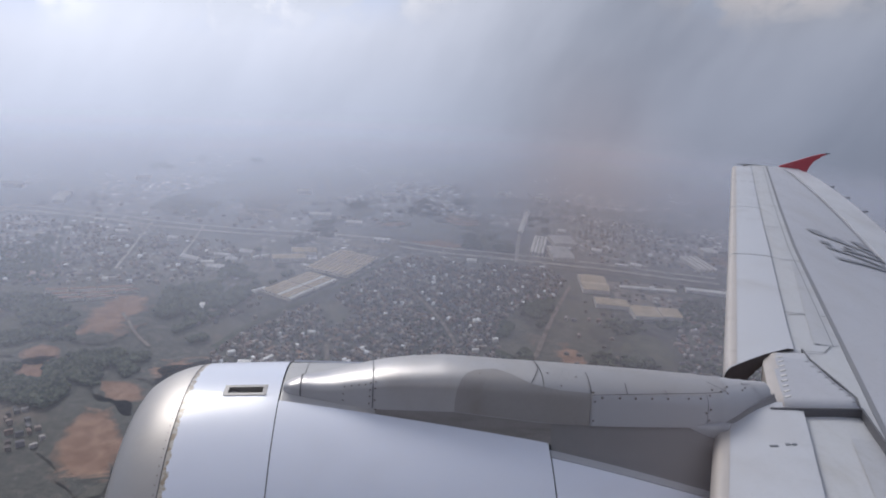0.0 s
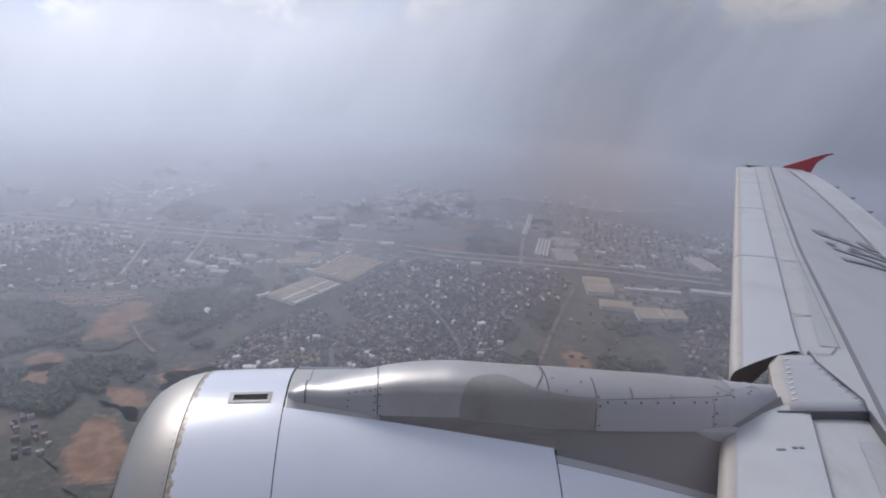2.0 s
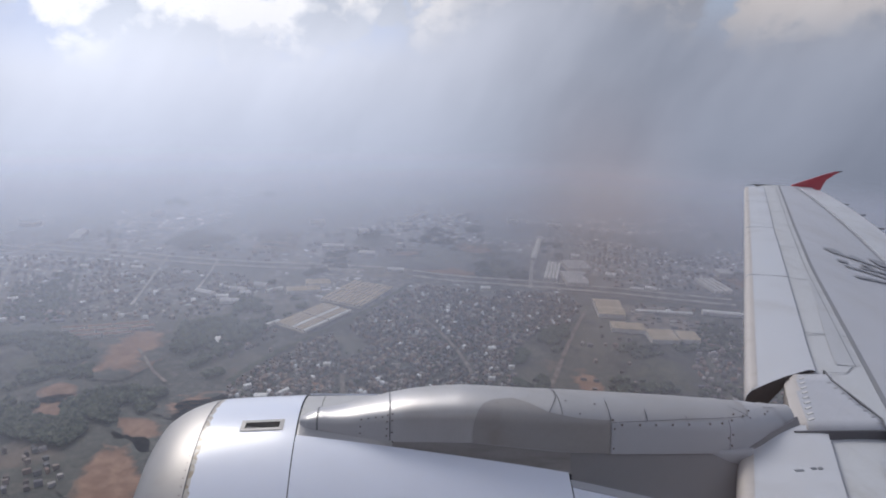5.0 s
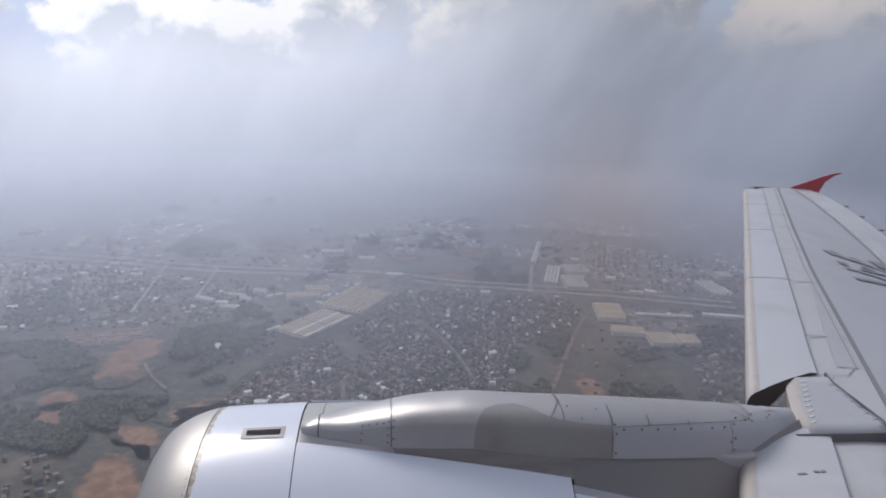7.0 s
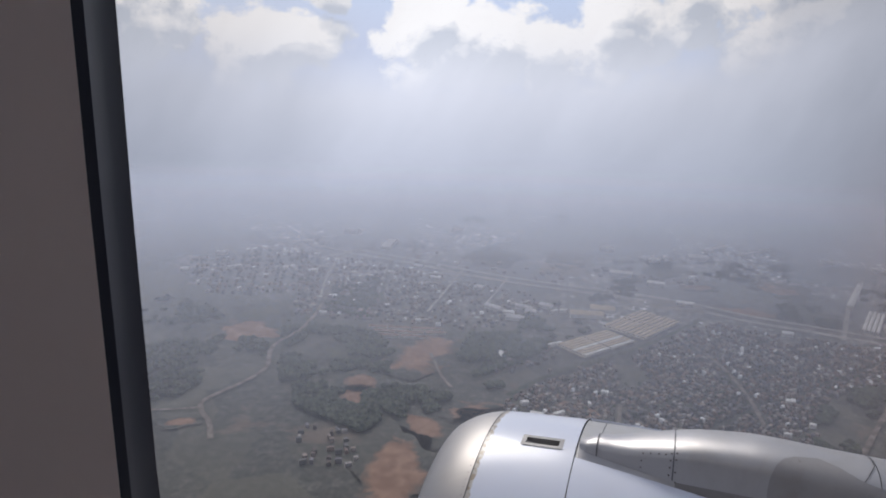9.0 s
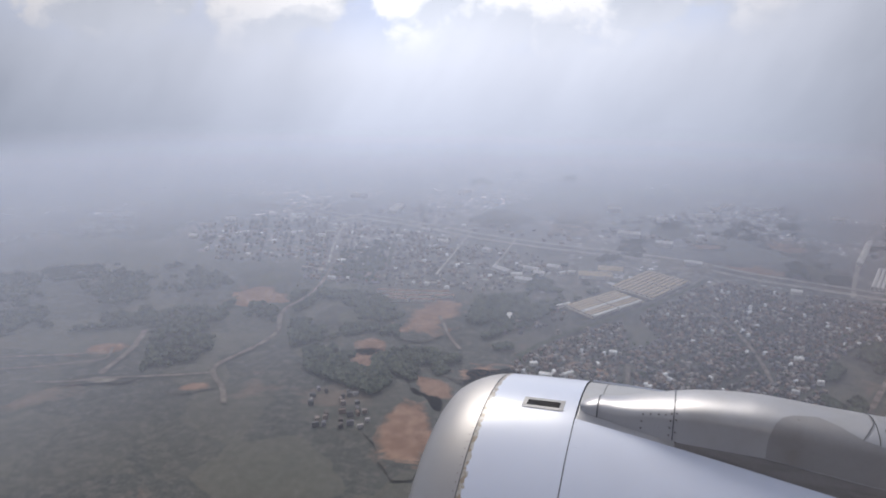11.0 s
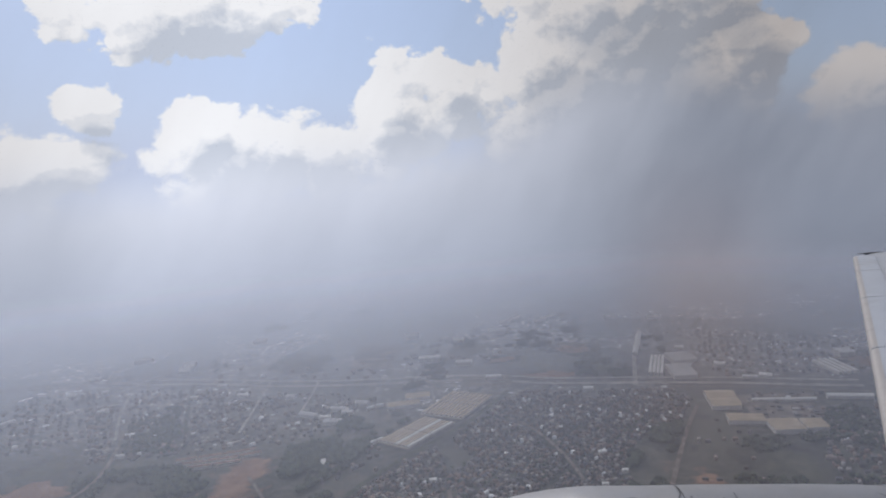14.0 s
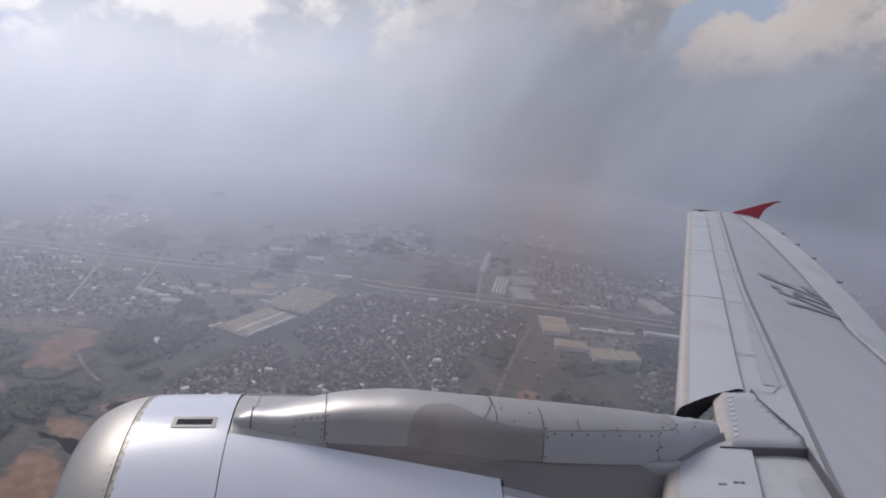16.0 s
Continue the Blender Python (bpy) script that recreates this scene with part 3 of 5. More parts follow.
def free(x, y, d=0.0):
    return all(abs((x - cx) * ca + (y - cy) * sa) > l + d or abs(-(x - cx) * sa + (y - cy) * ca) > w + d for cx, cy, l, w, ca, sa in CLEAR)


def keep(cx, cy, l, w, turn):
    CLEAR.append((cx, cy, l / 2, w / 2, math.cos(radians(turn)), math.sin(radians(turn))))


def settle(poly, pitch, fill, turn, seed, lanes=5):
    """Spots on crooked rows with lanes between."""
    rnd = seeded(seed)
    xs, ys = [p[0] for p in poly], [p[1] for p in poly]
    cx, cy = (min(xs) + max(xs)) / 2, (min(ys) + max(ys)) / 2
    reach = max(max(xs) - min(xs), max(ys) - min(ys)) * 0.75
    ca, sa = math.cos(turn), math.sin(turn)
    out, k = [], int(reach / pitch)
    for i in range(-k, k + 1):
        for j in range(-k, k + 1):
            if i % lanes == 0 and rnd.random() < 0.75 or j % (2 * lanes + 1) == 0 or rnd.random() > fill:
                continue
            u = i * pitch + rnd.uniform(-2.5, 2.5)
            v = j * pitch + rnd.uniform(-2.5, 2.5)
            x, y = cx + u * ca - v * sa, cy + u * sa + v * ca
            x += 18 * noise.noise(Vector((x * 0.006, y * 0.006, 0)))
            y += 18 * noise.noise(Vector((x * 0.006, y * 0.006, 9)))
            if inside(poly, x, y) and free(x, y, 6) and not on_road(x, y) and noise.noise(Vector((x * 0.008, y * 0.008, 4))) > -0.42:
                out.append((x, y, turn + (math.pi / 2 if rnd.random() < 0.4 else 0)))
    return out


def warehouse(cx, cy, length, width, height, turn, roof, label, bays=1, category="warehouse", group=""):
    """A shed of one or more pitched bays: block walls, sheet roof with overhang."""
    keep(cx, cy, length, width, turn)
    ob = thing("warehouse", pose(cx, cy, GROUND - 1.5, 0, 0, turn), label, category, group)
    l, w, h = length / 2, width / 2, height + 1.5
    b = width / bays
    verts, faces = [], []
    for end in (-l, l):
        verts += [(end, -w, 0), (end, w, 0)]
        for k in range(bays + 1):
            verts.append((end, -w + k * b, h))
    m = bays + 3
    faces = [(0, m, m + 2, 2), (1, 1 + bays + 1, m + 1 + bays + 1, m + 1), tuple([0] + list(range(2, 3 + bays)) + [1]), tuple([m + 1] + list(range(m + 2 + bays, m + 1, -1)) + [m])]
    part("wall", mesh_from("wall", verts, faces), WALLS, ob)
    for k in range(bays):
        y0, y1 = -w + k * b, -w + (k + 1) * b
        ym, r, o, t = (y0 + y1) / 2, min(0.16 * b, 5.0), 0.6, 0.25
        rv = []
        for x in (-l - o, l + o):
            rv += [(x, y0 - 0.02, h - 0.05), (x, ym, h + r), (x, y1 - 0.02, h - 0.05), (x, y0, h - 0.05 - t), (x, ym, h + r - t), (x, y1, h - 0.05 - t)]
        rf = [(0, 6, 7, 1), (1, 7, 8, 2), (3, 4, 10, 9), (4, 5, 11, 10), (0, 1, 4, 3), (1, 2, 5, 4), (6, 9, 10, 7), (7, 10, 11, 8), (0, 3, 9, 6), (2, 8, 11, 5)]
        part("roof", mesh_from("roof", rv, rf), roof, ob)
    return ob


def yard(cx, cy, l, w, turn, label, mat=None, built=True):
    if built:
        keep(cx, cy, l, w, turn)
    v = [(-l / 2, -w / 2, 0), (l / 2, -w / 2, 0), (l / 2, w / 2, 0), (-l / 2, w / 2, 0)]
    ob = new("pavement", mesh_from("pavement", v, [(0, 1, 2, 3)]))
    ob.data.materials.append(mat or YARD)
    ob.matrix_world = pose(cx, cy, GROUND + 1.4, 0, 0, turn)
    return tagged(ob, label, "yard", kind="structure")


for cx, cy, l, w, turn, label in (((-320, 2279, 130, 264, 0) + ("bare tan plot beyond the main road",)), ((693, 1658, 173, 158, -3) + ("paved industrial yard with low halls",)), ((24, 1963, 136, 87, -3) + ("pale paved plot beside the main road",))):
    yard(cx, cy, l, w, turn, label, DUSTY, False)
# the large depots beside the settlement: rows of long sheds on tan paved yards
for (cx, cy, l, w, turn), rows_k, shed_w, tag in ((((-54, 1785, 185, 117, 63)), 9, 0.62, "large depot"), (((-145, 1614, 178, 87, 55)), 8, 0.6, "smaller depot")):
    yard(cx, cy, l, w, turn, "tan paved depot yard with rows of long sheds")
    c, s = math.cos(radians(turn)), math.sin(radians(turn))
    for k in range(rows_k):
        d = (k + 0.5) / rows_k * w - w / 2
        for half in (-1, 1):
            roof = PALEROOF if tag == "smaller depot" and k in (0, 3) else TANROOF
            warehouse(cx - d * s + half * 0.235 * l * c, cy + d * c + half * 0.235 * l * s, 0.44 * l, w / rows_k * shed_w, 5, turn, roof, "long tan-roofed shed in a paved depot yard" if roof == TANROOF else "long pale-roofed shed in a depot yard", 1, group="sheds in the " + tag)
SHEDS = (
    (TANROOF, 8, 2, "tan sheet-roofed warehouse beside trees", "warehouse", "tan warehouses", ((-159, 1859, 63, 39, 7), (-191, 1801, 82, 36, 12))),
    (GREYROOF, 7, 1, "grey sheet-roofed workshop among houses", "workshop", "workshops", ((-423, 1763, 52, 21, -27), (-350, 1796, 37, 19, -12), (-300, 1830, 33, 24, -14), (-327, 1768, 28, 21, -5), (-353, 1708, 45, 24, -5), (-503, 1915, 25, 23, -5))),
    (PALEROOF, 6, 1, "bright sheet-roofed workshop among houses", "workshop", "bright workshops", ((-379, 1742, 28, 16, 5), (-273, 1792, 21, 9, 51), (-252, 1807, 19, 10, 25), (-363, 1800, 23, 12, -4), (-239, 1564, 16, 7, 47), (-226, 1578, 17, 6, 50))),
    (PALEROOF, 6, 1, "bright sheet-roofed shed beside a road", "shed", "roadside sheds", ((-782, 1956, 20, 17, -1), (-732, 2051, 27, 16, -5), (-644, 1955, 33, 17, -7), (-804, 1560, 19, 10, 3), (-569, 1598, 11, 10, 2), (280, 1850, 25, 19, -4), (662, 1996, 29, 24, -27), (739, 1877, 30, 23, -28), (697, 1871, 37, 13, -14), (604, 2183, 26, 24, -15),
        (242, 1447, 16, 11, 3), (-98, 1356, 14, 10, 4), (-204, 1217, 22, 12, 0), (-166, 1236, 22, 7, 50), (-234, 1256, 13, 9, 33), (-331, 1466, 9, 30, 6), (268, 1355, 11, 8, 2), (221, 1301, 12, 7, 2))),
    (PALEROOF, 10, 2, "large pale-roofed shed far off in the haze", "warehouse", "distant sheds", ((-763, 2561, 44, 38, 3), (-1105, 2379, 57, 30, 8), (-782, 2747, 22, 39, 10), (-763, 2791, 22, 40, 10), (-727, 2754, 32, 33, 0), (-653, 2941, 26, 44, 11), (-442, 2954, 47, 55, 10), (-218, 2508, 46, 40, 8), (263, 2658, 129, 21, 49), (77, 2510, 58, 40, 8), (134, 2662, 116, 26, 59), (1291, 2958, 51, 42, 9), (1190, 2486, 37, 23, 7), (-912, 2259, 32, 109, 8), (-144, 2212, 66, 32, 1), (-56, 2411, 35, 37, 8),
        (43, 1983, 45, 21, -1), (482, 2621, 40, 37, -4), (625, 2576, 50, 36, -12), (-39, 2144, 48, 27, -4))),
    (PALEROOF, 6, 1, "pale-roofed shed at the hazy edge of town", "shed", "hazy sheds", ((-1345, 1748, 22, 25, 22), (-1355, 1949, 30, 24, 23), (-1232, 1826, 43, 16, 54), (-1167, 2035, 29, 24, 22), (-1179, 2193, 31, 27, 23), (-1089, 1878, 15, 21, 23), (-1075, 1895, 14, 20, 23), (-999, 1886, 20, 20, 21), (-1077, 2053, 15, 24, 22), (-1234, 1657, 7, 17, 19), (-1099, 1650, 10, 16, 20))),
    (PALEROOF, 9, 1, "long narrow pale-roofed factory hall", "factory", "", ((497, 2254, 254, 16, 74),)),
    (GREYROOF, 10, 4, "grey multi-bay factory with a dull roof", "factory", "grey factories", ((542, 1945, 59, 108, -2), (577, 2070, 68, 83, 3))),
    (TANROOF, 9, 2, "flat beige warehouse beside a lane", "warehouse", "beige warehouses", ((571, 1709, 65, 111, -7),)),
    (TANROOF, 9, 3, "tan industrial hall beside a paved yard", "factory", "tan halls", ((641, 1529, 61, 66, -3), (700, 1527, 45, 56, -5), (578, 1580, 75, 46, -10))),
    (PALEROOF, 7, 1, "long thin white-roofed building on dark ground", "building", "thin white buildings", ((857, 1690, 98, 20, -11), (705, 1688, 141, 12, -7))),
    (PALEROOF, 14, 2, "tall white-roofed commercial building", "building", "", ((1009, 2024, 42, 47, -2),)),
    (REDROOF, 5, 1, "long reddish roof in rows of terraced houses", "terrace", "reddish terraces", ((-641, 1523, 42, 13, 12), (-592, 1535, 47, 13, 15), (-532, 1552, 69, 14, 17), (-616, 1502, 48, 13, 11), (-558, 1515, 61, 12, 16), (-597, 1481, 48, 12, 10), (-542, 1494, 55, 12, 16), (-503, 1535, 45, 13, 20))),
    (TANROOF, 8, 2, "large tan warehouse beside bare earth", "warehouse", "", ((-60, 815, 61, 25, 59),)),
    (GREYROOF, 6, 1, "grey-roofed workshop at the edge of town", "workshop", "edge workshops", ((-194, 1144, 30, 21, 63), (-191, 1115, 31, 16, 68), (-66, 943, 27, 9, 60), (-102, 904, 11, 8, 56))),
)
for roof, height, bays, label, category, group, spots in SHEDS:
    for cx, cy, l, w, turn in spots:
        warehouse(cx, cy, l, w, height, turn, roof, label, bays, category, group)


def split_rows(spot, k, gap, roof, height, label, category, group):
    """Several narrow halls side by side on one plot."""
    cx, cy, l, w, turn = spot
    c, s = math.cos(radians(turn)), math.sin(radians(turn))
    for i in range(k):
        d = (i + 0.5) / k * w - w / 2
        warehouse(cx - d * s, cy + d * c, l, w / k * gap, height, turn, roof, label, 1, category, group)


split_rows(((496, 2016, 171, 40, 74)), 4, 0.72, PALEROOF, 8, "bright narrow factory roof in a row", "factory", "bright factory roofs")
split_rows(((934, 1917, 119, 61, -84)), 4, 0.55, PALEROOF, 7, "pale-roofed commercial block by the main road", "building", "commercial blocks")

SETTLEMENT = [(-268, 1209), (-264, 1314), (-223, 1425), (-140, 1513), (-47, 1634), (33, 1782), (123, 1872), (255, 1837), (405, 1836), (490, 1811), (508, 1734), (450, 1613), (364, 1554), (304, 1469), (273, 1352), (264, 1206), (195, 1067), (79, 954), (41, 818), (-99, 760), (-157, 797), (-145, 858), (-150, 924), (-185, 1029), (-214, 1117), (-210, 1194), (-150, 1213)]
houses("houses", settle(SETTLEMENT, 9.2, 0.94, 0.9, 1), "dense settlement of small brown and grey roofed houses", 11, 0.84)
houses("houses", settle([(575, 1578), (742, 1571), (818, 1733), (638, 1753)], 15.0, 0.5, -0.15, 61), "small sheds and stores in a dusty industrial yard", 62, 1.2)
houses("houses", settle([(-1047, 1866), (-945, 2005), (-739, 2011), (-529, 1959), (-374, 1933), (-299, 1834), (-360, 1649), (-435, 1595), (-496, 1591), (-674, 1551), (-869, 1524)], 15.0, 0.62, 0.4, 2), "low settlement of small grey roofed houses", 12, 1.15)
houses("houses", settle([(356, 2529), (658, 2607), (967, 2407), (1131, 2084), (1035, 1890), (620, 1893), (659, 2217), (563, 2454)], 19.0, 0.5, -0.3, 3), "scattered grey roofed houses beyond the main road", 13, 1.3)
houses("houses", settle([(775, 1635), (900, 1643), (925, 1504), (772, 1179), (599, 1174), (653, 1370)], 13.0, 0.7, -0.2, 4), "small brown and grey roofed houses on dark land", 14)
houses("houses", settle([(507, 1674), (506, 1617), (591, 1485), (502, 1260), (353, 1231), (436, 1476)], 20.0, 0.2, -0.2, 5), "loose small houses on dark land", 15)
houses("houses", settle([(-1410, 1857), (-1298, 2034), (-993, 2096), (-749, 2012), (-533, 1937), (-499, 1611), (-675, 1581), (-787, 1503), (-826, 1640), (-907, 1788), (-1041, 1599), (-1184, 1586)], 15.0, 0.55, 0.5, 6), "scattered grey roofed houses along a hazy road", 16, 1.1)
houses("houses", settle([(-583, 1040), (-489, 1050), (-439, 958), (-463, 917), (-522, 916)], 14.0, 0.6, 0.6, 7), "loose small houses beside red earth", 17)
houses("houses", settle([(-247, 2273), (-116, 2462), (80, 2662), (386, 2768), (353, 2504), (144, 2289), (-63, 2063), (-190, 2049)], 27.0, 0.42, 0.3, 41), "scattered pale workshops and houses in far haze", 51, 1.8)
houses("houses", settle([(-1248, 2313), (-924, 2346), (-674, 2322), (-344, 2227), (-253, 2042), (-605, 2072), (-1167, 2155)], 28.0, 0.34, 0.3, 42), "scattered pale roofed buildings in far haze", 52, 1.7)
houses("houses", settle([(-283, 1385), (-232, 1485), (-145, 1573), (-200, 1612), (-287, 1466), (-346, 1376)], 14.0, 0.4, 0.7, 44), "small houses under trees beside a depot", 54)


def woods(name, spots, label, seed):
    """Crowns of trees: uneven lumps of leaf, each lump of jittered facets."""
    rnd = seeded(seed)
    base = bmesh.new()
    bmesh.ops.create_icosphere(base, subdivisions=1, radius=1.0)
    bv = [v.co.copy() for v in base.verts]
    bf = [tuple(v.index for v in f.verts) for f in base.faces]
    base.free()
    verts, faces = [], []
    for x, y, r in spots:
        for k in range(2):
            i = len(verts)
            ox, oy = rnd.uniform(-0.6, 0.6) * r, rnd.uniform(-0.6, 0.6) * r
            s = r * rnd.uniform(0.55, 1.0)
            for v in bv:
                j = rnd.uniform(0.7, 1.25)
                verts.append((x + ox + v.x * s * j, y + oy + v.y * s * j, GROUND + r * 0.7 + v.z * s * j * 0.9))
            faces += [tuple(i + a for a in f) for f in bf]
    ob = new(name, mesh_from(name, verts, faces))
    ob.data.materials.append(LEAVES)
    return tagged(ob, label, "trees", kind="stuff")


def grove(poly, count, seed, r=(4, 8)):
    rnd = seeded(seed)
    xs, ys = [p[0] for p in poly], [p[1] for p in poly]
    out, tries = [], 0
    while len(out) < count and tries < count * 12:
        tries += 1
        x, y = rnd.uniform(min(xs), max(xs)), rnd.uniform(min(ys), max(ys))
        if inside(poly, x, y) and free(x, y, 4) and not on_road(x, y) and noise.noise(Vector((x * 0.007, y * 0.007, 2))) + 0.6 * noise.noise(Vector((x * 0.025, y * 0.025, 5))) > 0.02:
            out.append((x, y, rnd.uniform(*r)))
    return out


woods("woods", grove([(304, 1469), (362, 1544), (442, 1594), (384, 1413), (316, 1230), (264, 1206), (265, 1325)], 900, 21), "dark green wood beside a settlement", 31)
woods("woods", grove([(-348, 1793), (-273, 1756), (-202, 1741), (-158, 1703), (-234, 1584), (-281, 1436), (-365, 1322), (-410, 1373), (-425, 1554), (-327, 1614)], 1100, 22), "dark green trees round depot yards", 32)
woods("woods", grove([(-866, 1477), (-660, 1490), (-556, 1421), (-519, 1291), (-616, 1263), (-703, 1173)], 900, 23), "dark green wood on open land", 33)
woods("woods", grove([(-513, 1222), (-383, 1273), (-292, 1326), (-275, 1242), (-377, 1184), (-406, 1052), (-489, 1050), (-629, 1099), (-668, 1174)], 1300, 24), "dark green scrub and trees beside red earth", 34)
woods("woods", grove([(-1616, 1336), (-1166, 1550), (-984, 1430), (-820, 1333), (-770, 1219), (-791, 1100), (-900, 985), (-1024, 1178), (-1152, 1084), (-1304, 986)], 1800, 25), "dark green scrub in haze", 35)
woods("woods", grove([(775, 1635), (900, 1643), (891, 1439), (750, 1178), (567, 1173)], 350, 26), "dark trees among houses", 36)
woods("woods", grove(SETTLEMENT, 420, 27, (2.5, 4.5)), "small garden trees among crowded houses", 37)
woods("woods", grove([(284, 2083), (453, 2131), (410, 1928), (268, 1945)], 260, 28), "dark green trees beside the main road", 38)
woods("woods", grove([(-197, 2118), (-100, 2160), (-93, 2015), (-207, 1909), (-252, 1802), (-286, 1844)], 260, 29), "dark trees beside tan warehouses", 39)
woods("woods", grove([(520, 2336), (586, 2309), (551, 2142), (482, 2104)], 160, 30), "dark trees beside a factory", 40)
woods("woods", grove([(-836, 1887), (-769, 1894), (-654, 1608), (-705, 1569), (-804, 1580), (-894, 1745)], 350, 41), "dark trees among scattered houses", 42)
woods("woods", grove([(37, 2460), (356, 2529), (329, 2312), (36, 2241), (-112, 2400)], 300, 43), "dark trees between far factory plots", 44)
woods("woods", grove([(539, 1482), (706, 1485), (627, 1265), (429, 1234)], 160, 45), "loose dark trees on an open field", 46)


# ---- jet engine ----
AX_Y, AX_Z = 5.75, -2.05           # the nacelle's axis runs fore and aft


def on_nacelle(x, r, deg):
    """deg 0 is the crest; negative is inboard."""
    a = radians(deg)
    return (x, AX_Y + r * math.sin(a), AX_Z + r * math.cos(a))


NAC = [(-0.52, 1.158), (-0.40, 1.166), (-0.2, 1.174), (0.0, 1.18), (0.6, 1.183), (1.0, 1.183), (1.44, 1.178), (1.9, 1.14), (2.4, 1.06), (2.9, 0.95)]


def nac_r(x):
    return curve_table(NAC, x)


def grid_mesh(name, rows, closed=False, thickness=0.0):
    """A smooth sheet through rows of points; thickness pushes a second skin towards the nacelle's axis."""
    verts = [p for row in rows for p in row]
    m = len(rows[0])
    faces = []
    for i in range(len(rows) - 1):
        for j in range(m if closed else m - 1):
            k = (j + 1) % m
            faces.append((i * m + j, i * m + k, (i + 1) * m + k, (i + 1) * m + j))
    me = mesh_from(name, verts, faces, True)
    if not thickness:
        me.set_sharp_from_angle(angle=radians(38))
    if thickness:
        bm = bmesh.new()
        bm.from_mesh(me)
        bmesh.ops.recalc_face_normals(bm, faces=bm.faces)
        bmesh.ops.solidify(bm, geom=bm.faces[:], thickness=thickness)
        bm.to_mesh(me)
        bm.free()
        me.set_sharp_from_angle(angle=radians(38))
    return me


def steps(a, b, k):
    return [a + (b - a) * i / k for i in range(k + 1)]


engine = thing("jet_engine", BANK, "white-cowled jet engine with a bare metal inlet lip under the wing", "jet engine")
LIPS = [(x, r - 0.022) for x, r in [(-0.3, 0.90), (-0.55, 0.885), (-0.70, 0.90), (-0.775, 0.935), (-0.805, 0.985), (-0.800, 1.03), (-0.775, 1.068), (-0.735, 1.098), (-0.68, 1.130), (-0.62, 1.154), (-0.56, 1.171), (-0.514, 1.180)]]
part("inlet_lip", grid_mesh("inlet_lip", [[on_nacelle(x, r, d) for d in steps(-180, 177.5, 143)] for x, r in LIPS], True), LIP, engine, "worn bare aluminium inlet lip")
part("inlet_duct", grid_mesh("inlet_duct", [[on_nacelle(x, r, d) for d in steps(-180, 175, 71)] for x, r in ((-0.31, 0.9), (0.2, 0.88), (0.3, 0.86), (0.31, 0.3), (0.32, 0.01))], True), HOLE, engine, "dark inside of the engine inlet")
# inlet cowl, with the vent's opening left out of its skin
V_X0, V_X1, V_D0, V_D1 = -0.283, -0.098, -15.3, -12.5
xs = steps(-0.510, V_X0, 6) + steps(V_X0, V_X1, 4)[1:] + steps(V_X1, -0.004, 3)[1:]
ds = steps(-180, V_D0, 60) + steps(V_D0, V_D1, 3)[1:] + steps(V_D1, 180, 90)[1:]
verts = [on_nacelle(x, nac_r(x), d) for x in xs for d in ds]
faces = [(i * len(ds) + j, i * len(ds) + j + 1, (i + 1) * len(ds) + j + 1, (i + 1) * len(ds) + j) for i in range(len(xs) - 1) for j in range(len(ds) - 1)
         if not (6 <= i < 10 and 60 <= j < 63)]
inlet_cowl = part("inlet_cowl", mesh_from("inlet_cowl", verts, faces, True), CHIPPED, engine, "white inlet cowl with chipped front edge")
part("lip_seam", grid_mesh("lip_seam", [[on_nacelle(x, r, d) for d in steps(-180, 177.5, 143)] for x, r in ((-0.5145, 1.1605), (-0.5095, 1.1605))], True), SEAL, engine)


def vent():
    """A flush scoop: raised rim, sloping floor and dark throat."""
    f = 0.024
    df = math.degrees(f / 1.2)
    rows = []
    for x in steps(V_X0 - f, V_X1 + f, 8):
        rows.append([on_nacelle(x, nac_r(x) + 0.004, d) for d in steps(V_D0 - df, V_D1 + df, 6)])
    outer = [(V_X0 - f, V_D0 - df), (V_X1 + f, V_D0 - df), (V_X1 + f, V_D1 + df), (V_X0 - f, V_D1 + df)]
    inner = [(V_X0, V_D0), (V_X1, V_D0), (V_X1, V_D1), (V_X0, V_D1)]
    v = [on_nacelle(x, nac_r(x) + 0.004, d) for x, d in outer + inner] + [on_nacelle(x, nac_r(x) - 0.012, d) for x, d in inner]
    fc = [(k, (k + 1) % 4, 4 + (k + 1) % 4, 4 + k) for k in range(4)] + [(4 + k, 4 + (k + 1) % 4, 8 + (k + 1) % 4, 8 + k) for k in range(4)]
    ob = part("vent", mesh_from("vent", v, fc), VENT, engine, "bare metal vent scoop with a dark throat")
    v = [on_nacelle(V_X0, nac_r(V_X0) - 0.012, V_D0), on_nacelle(V_X0, nac_r(V_X0) - 0.012, V_D1), on_nacelle(V_X1, nac_r(V_X1) - 0.06, V_D1), on_nacelle(V_X1, nac_r(V_X1) - 0.06, V_D0),
         on_nacelle(V_X1, nac_r(V_X1) - 0.012, V_D1), on_nacelle(V_X1, nac_r(V_X1) - 0.012, V_D0)]
    part("throat", mesh_from("throat", v, [(0, 1, 2, 3), (0, 3, 5), (1, 4, 2), (2, 4, 5, 3)]), VENT, ob, "dull metal sloping scoop floor")


vent()


def top_edge(x):
    return 19.4 + 9.7 * x


def cowl(name, x0, x1, edge, mat, label, k=14):
    rows = []
    for x in steps(x0, x1, k):
        e = edge(x)
        rows.append([on_nacelle(x, nac_r(x), d) for d in steps(-e, -360 + e, 110)])
    return part(name, grid_mesh(name, rows, False, -0.012), mat, engine, label)


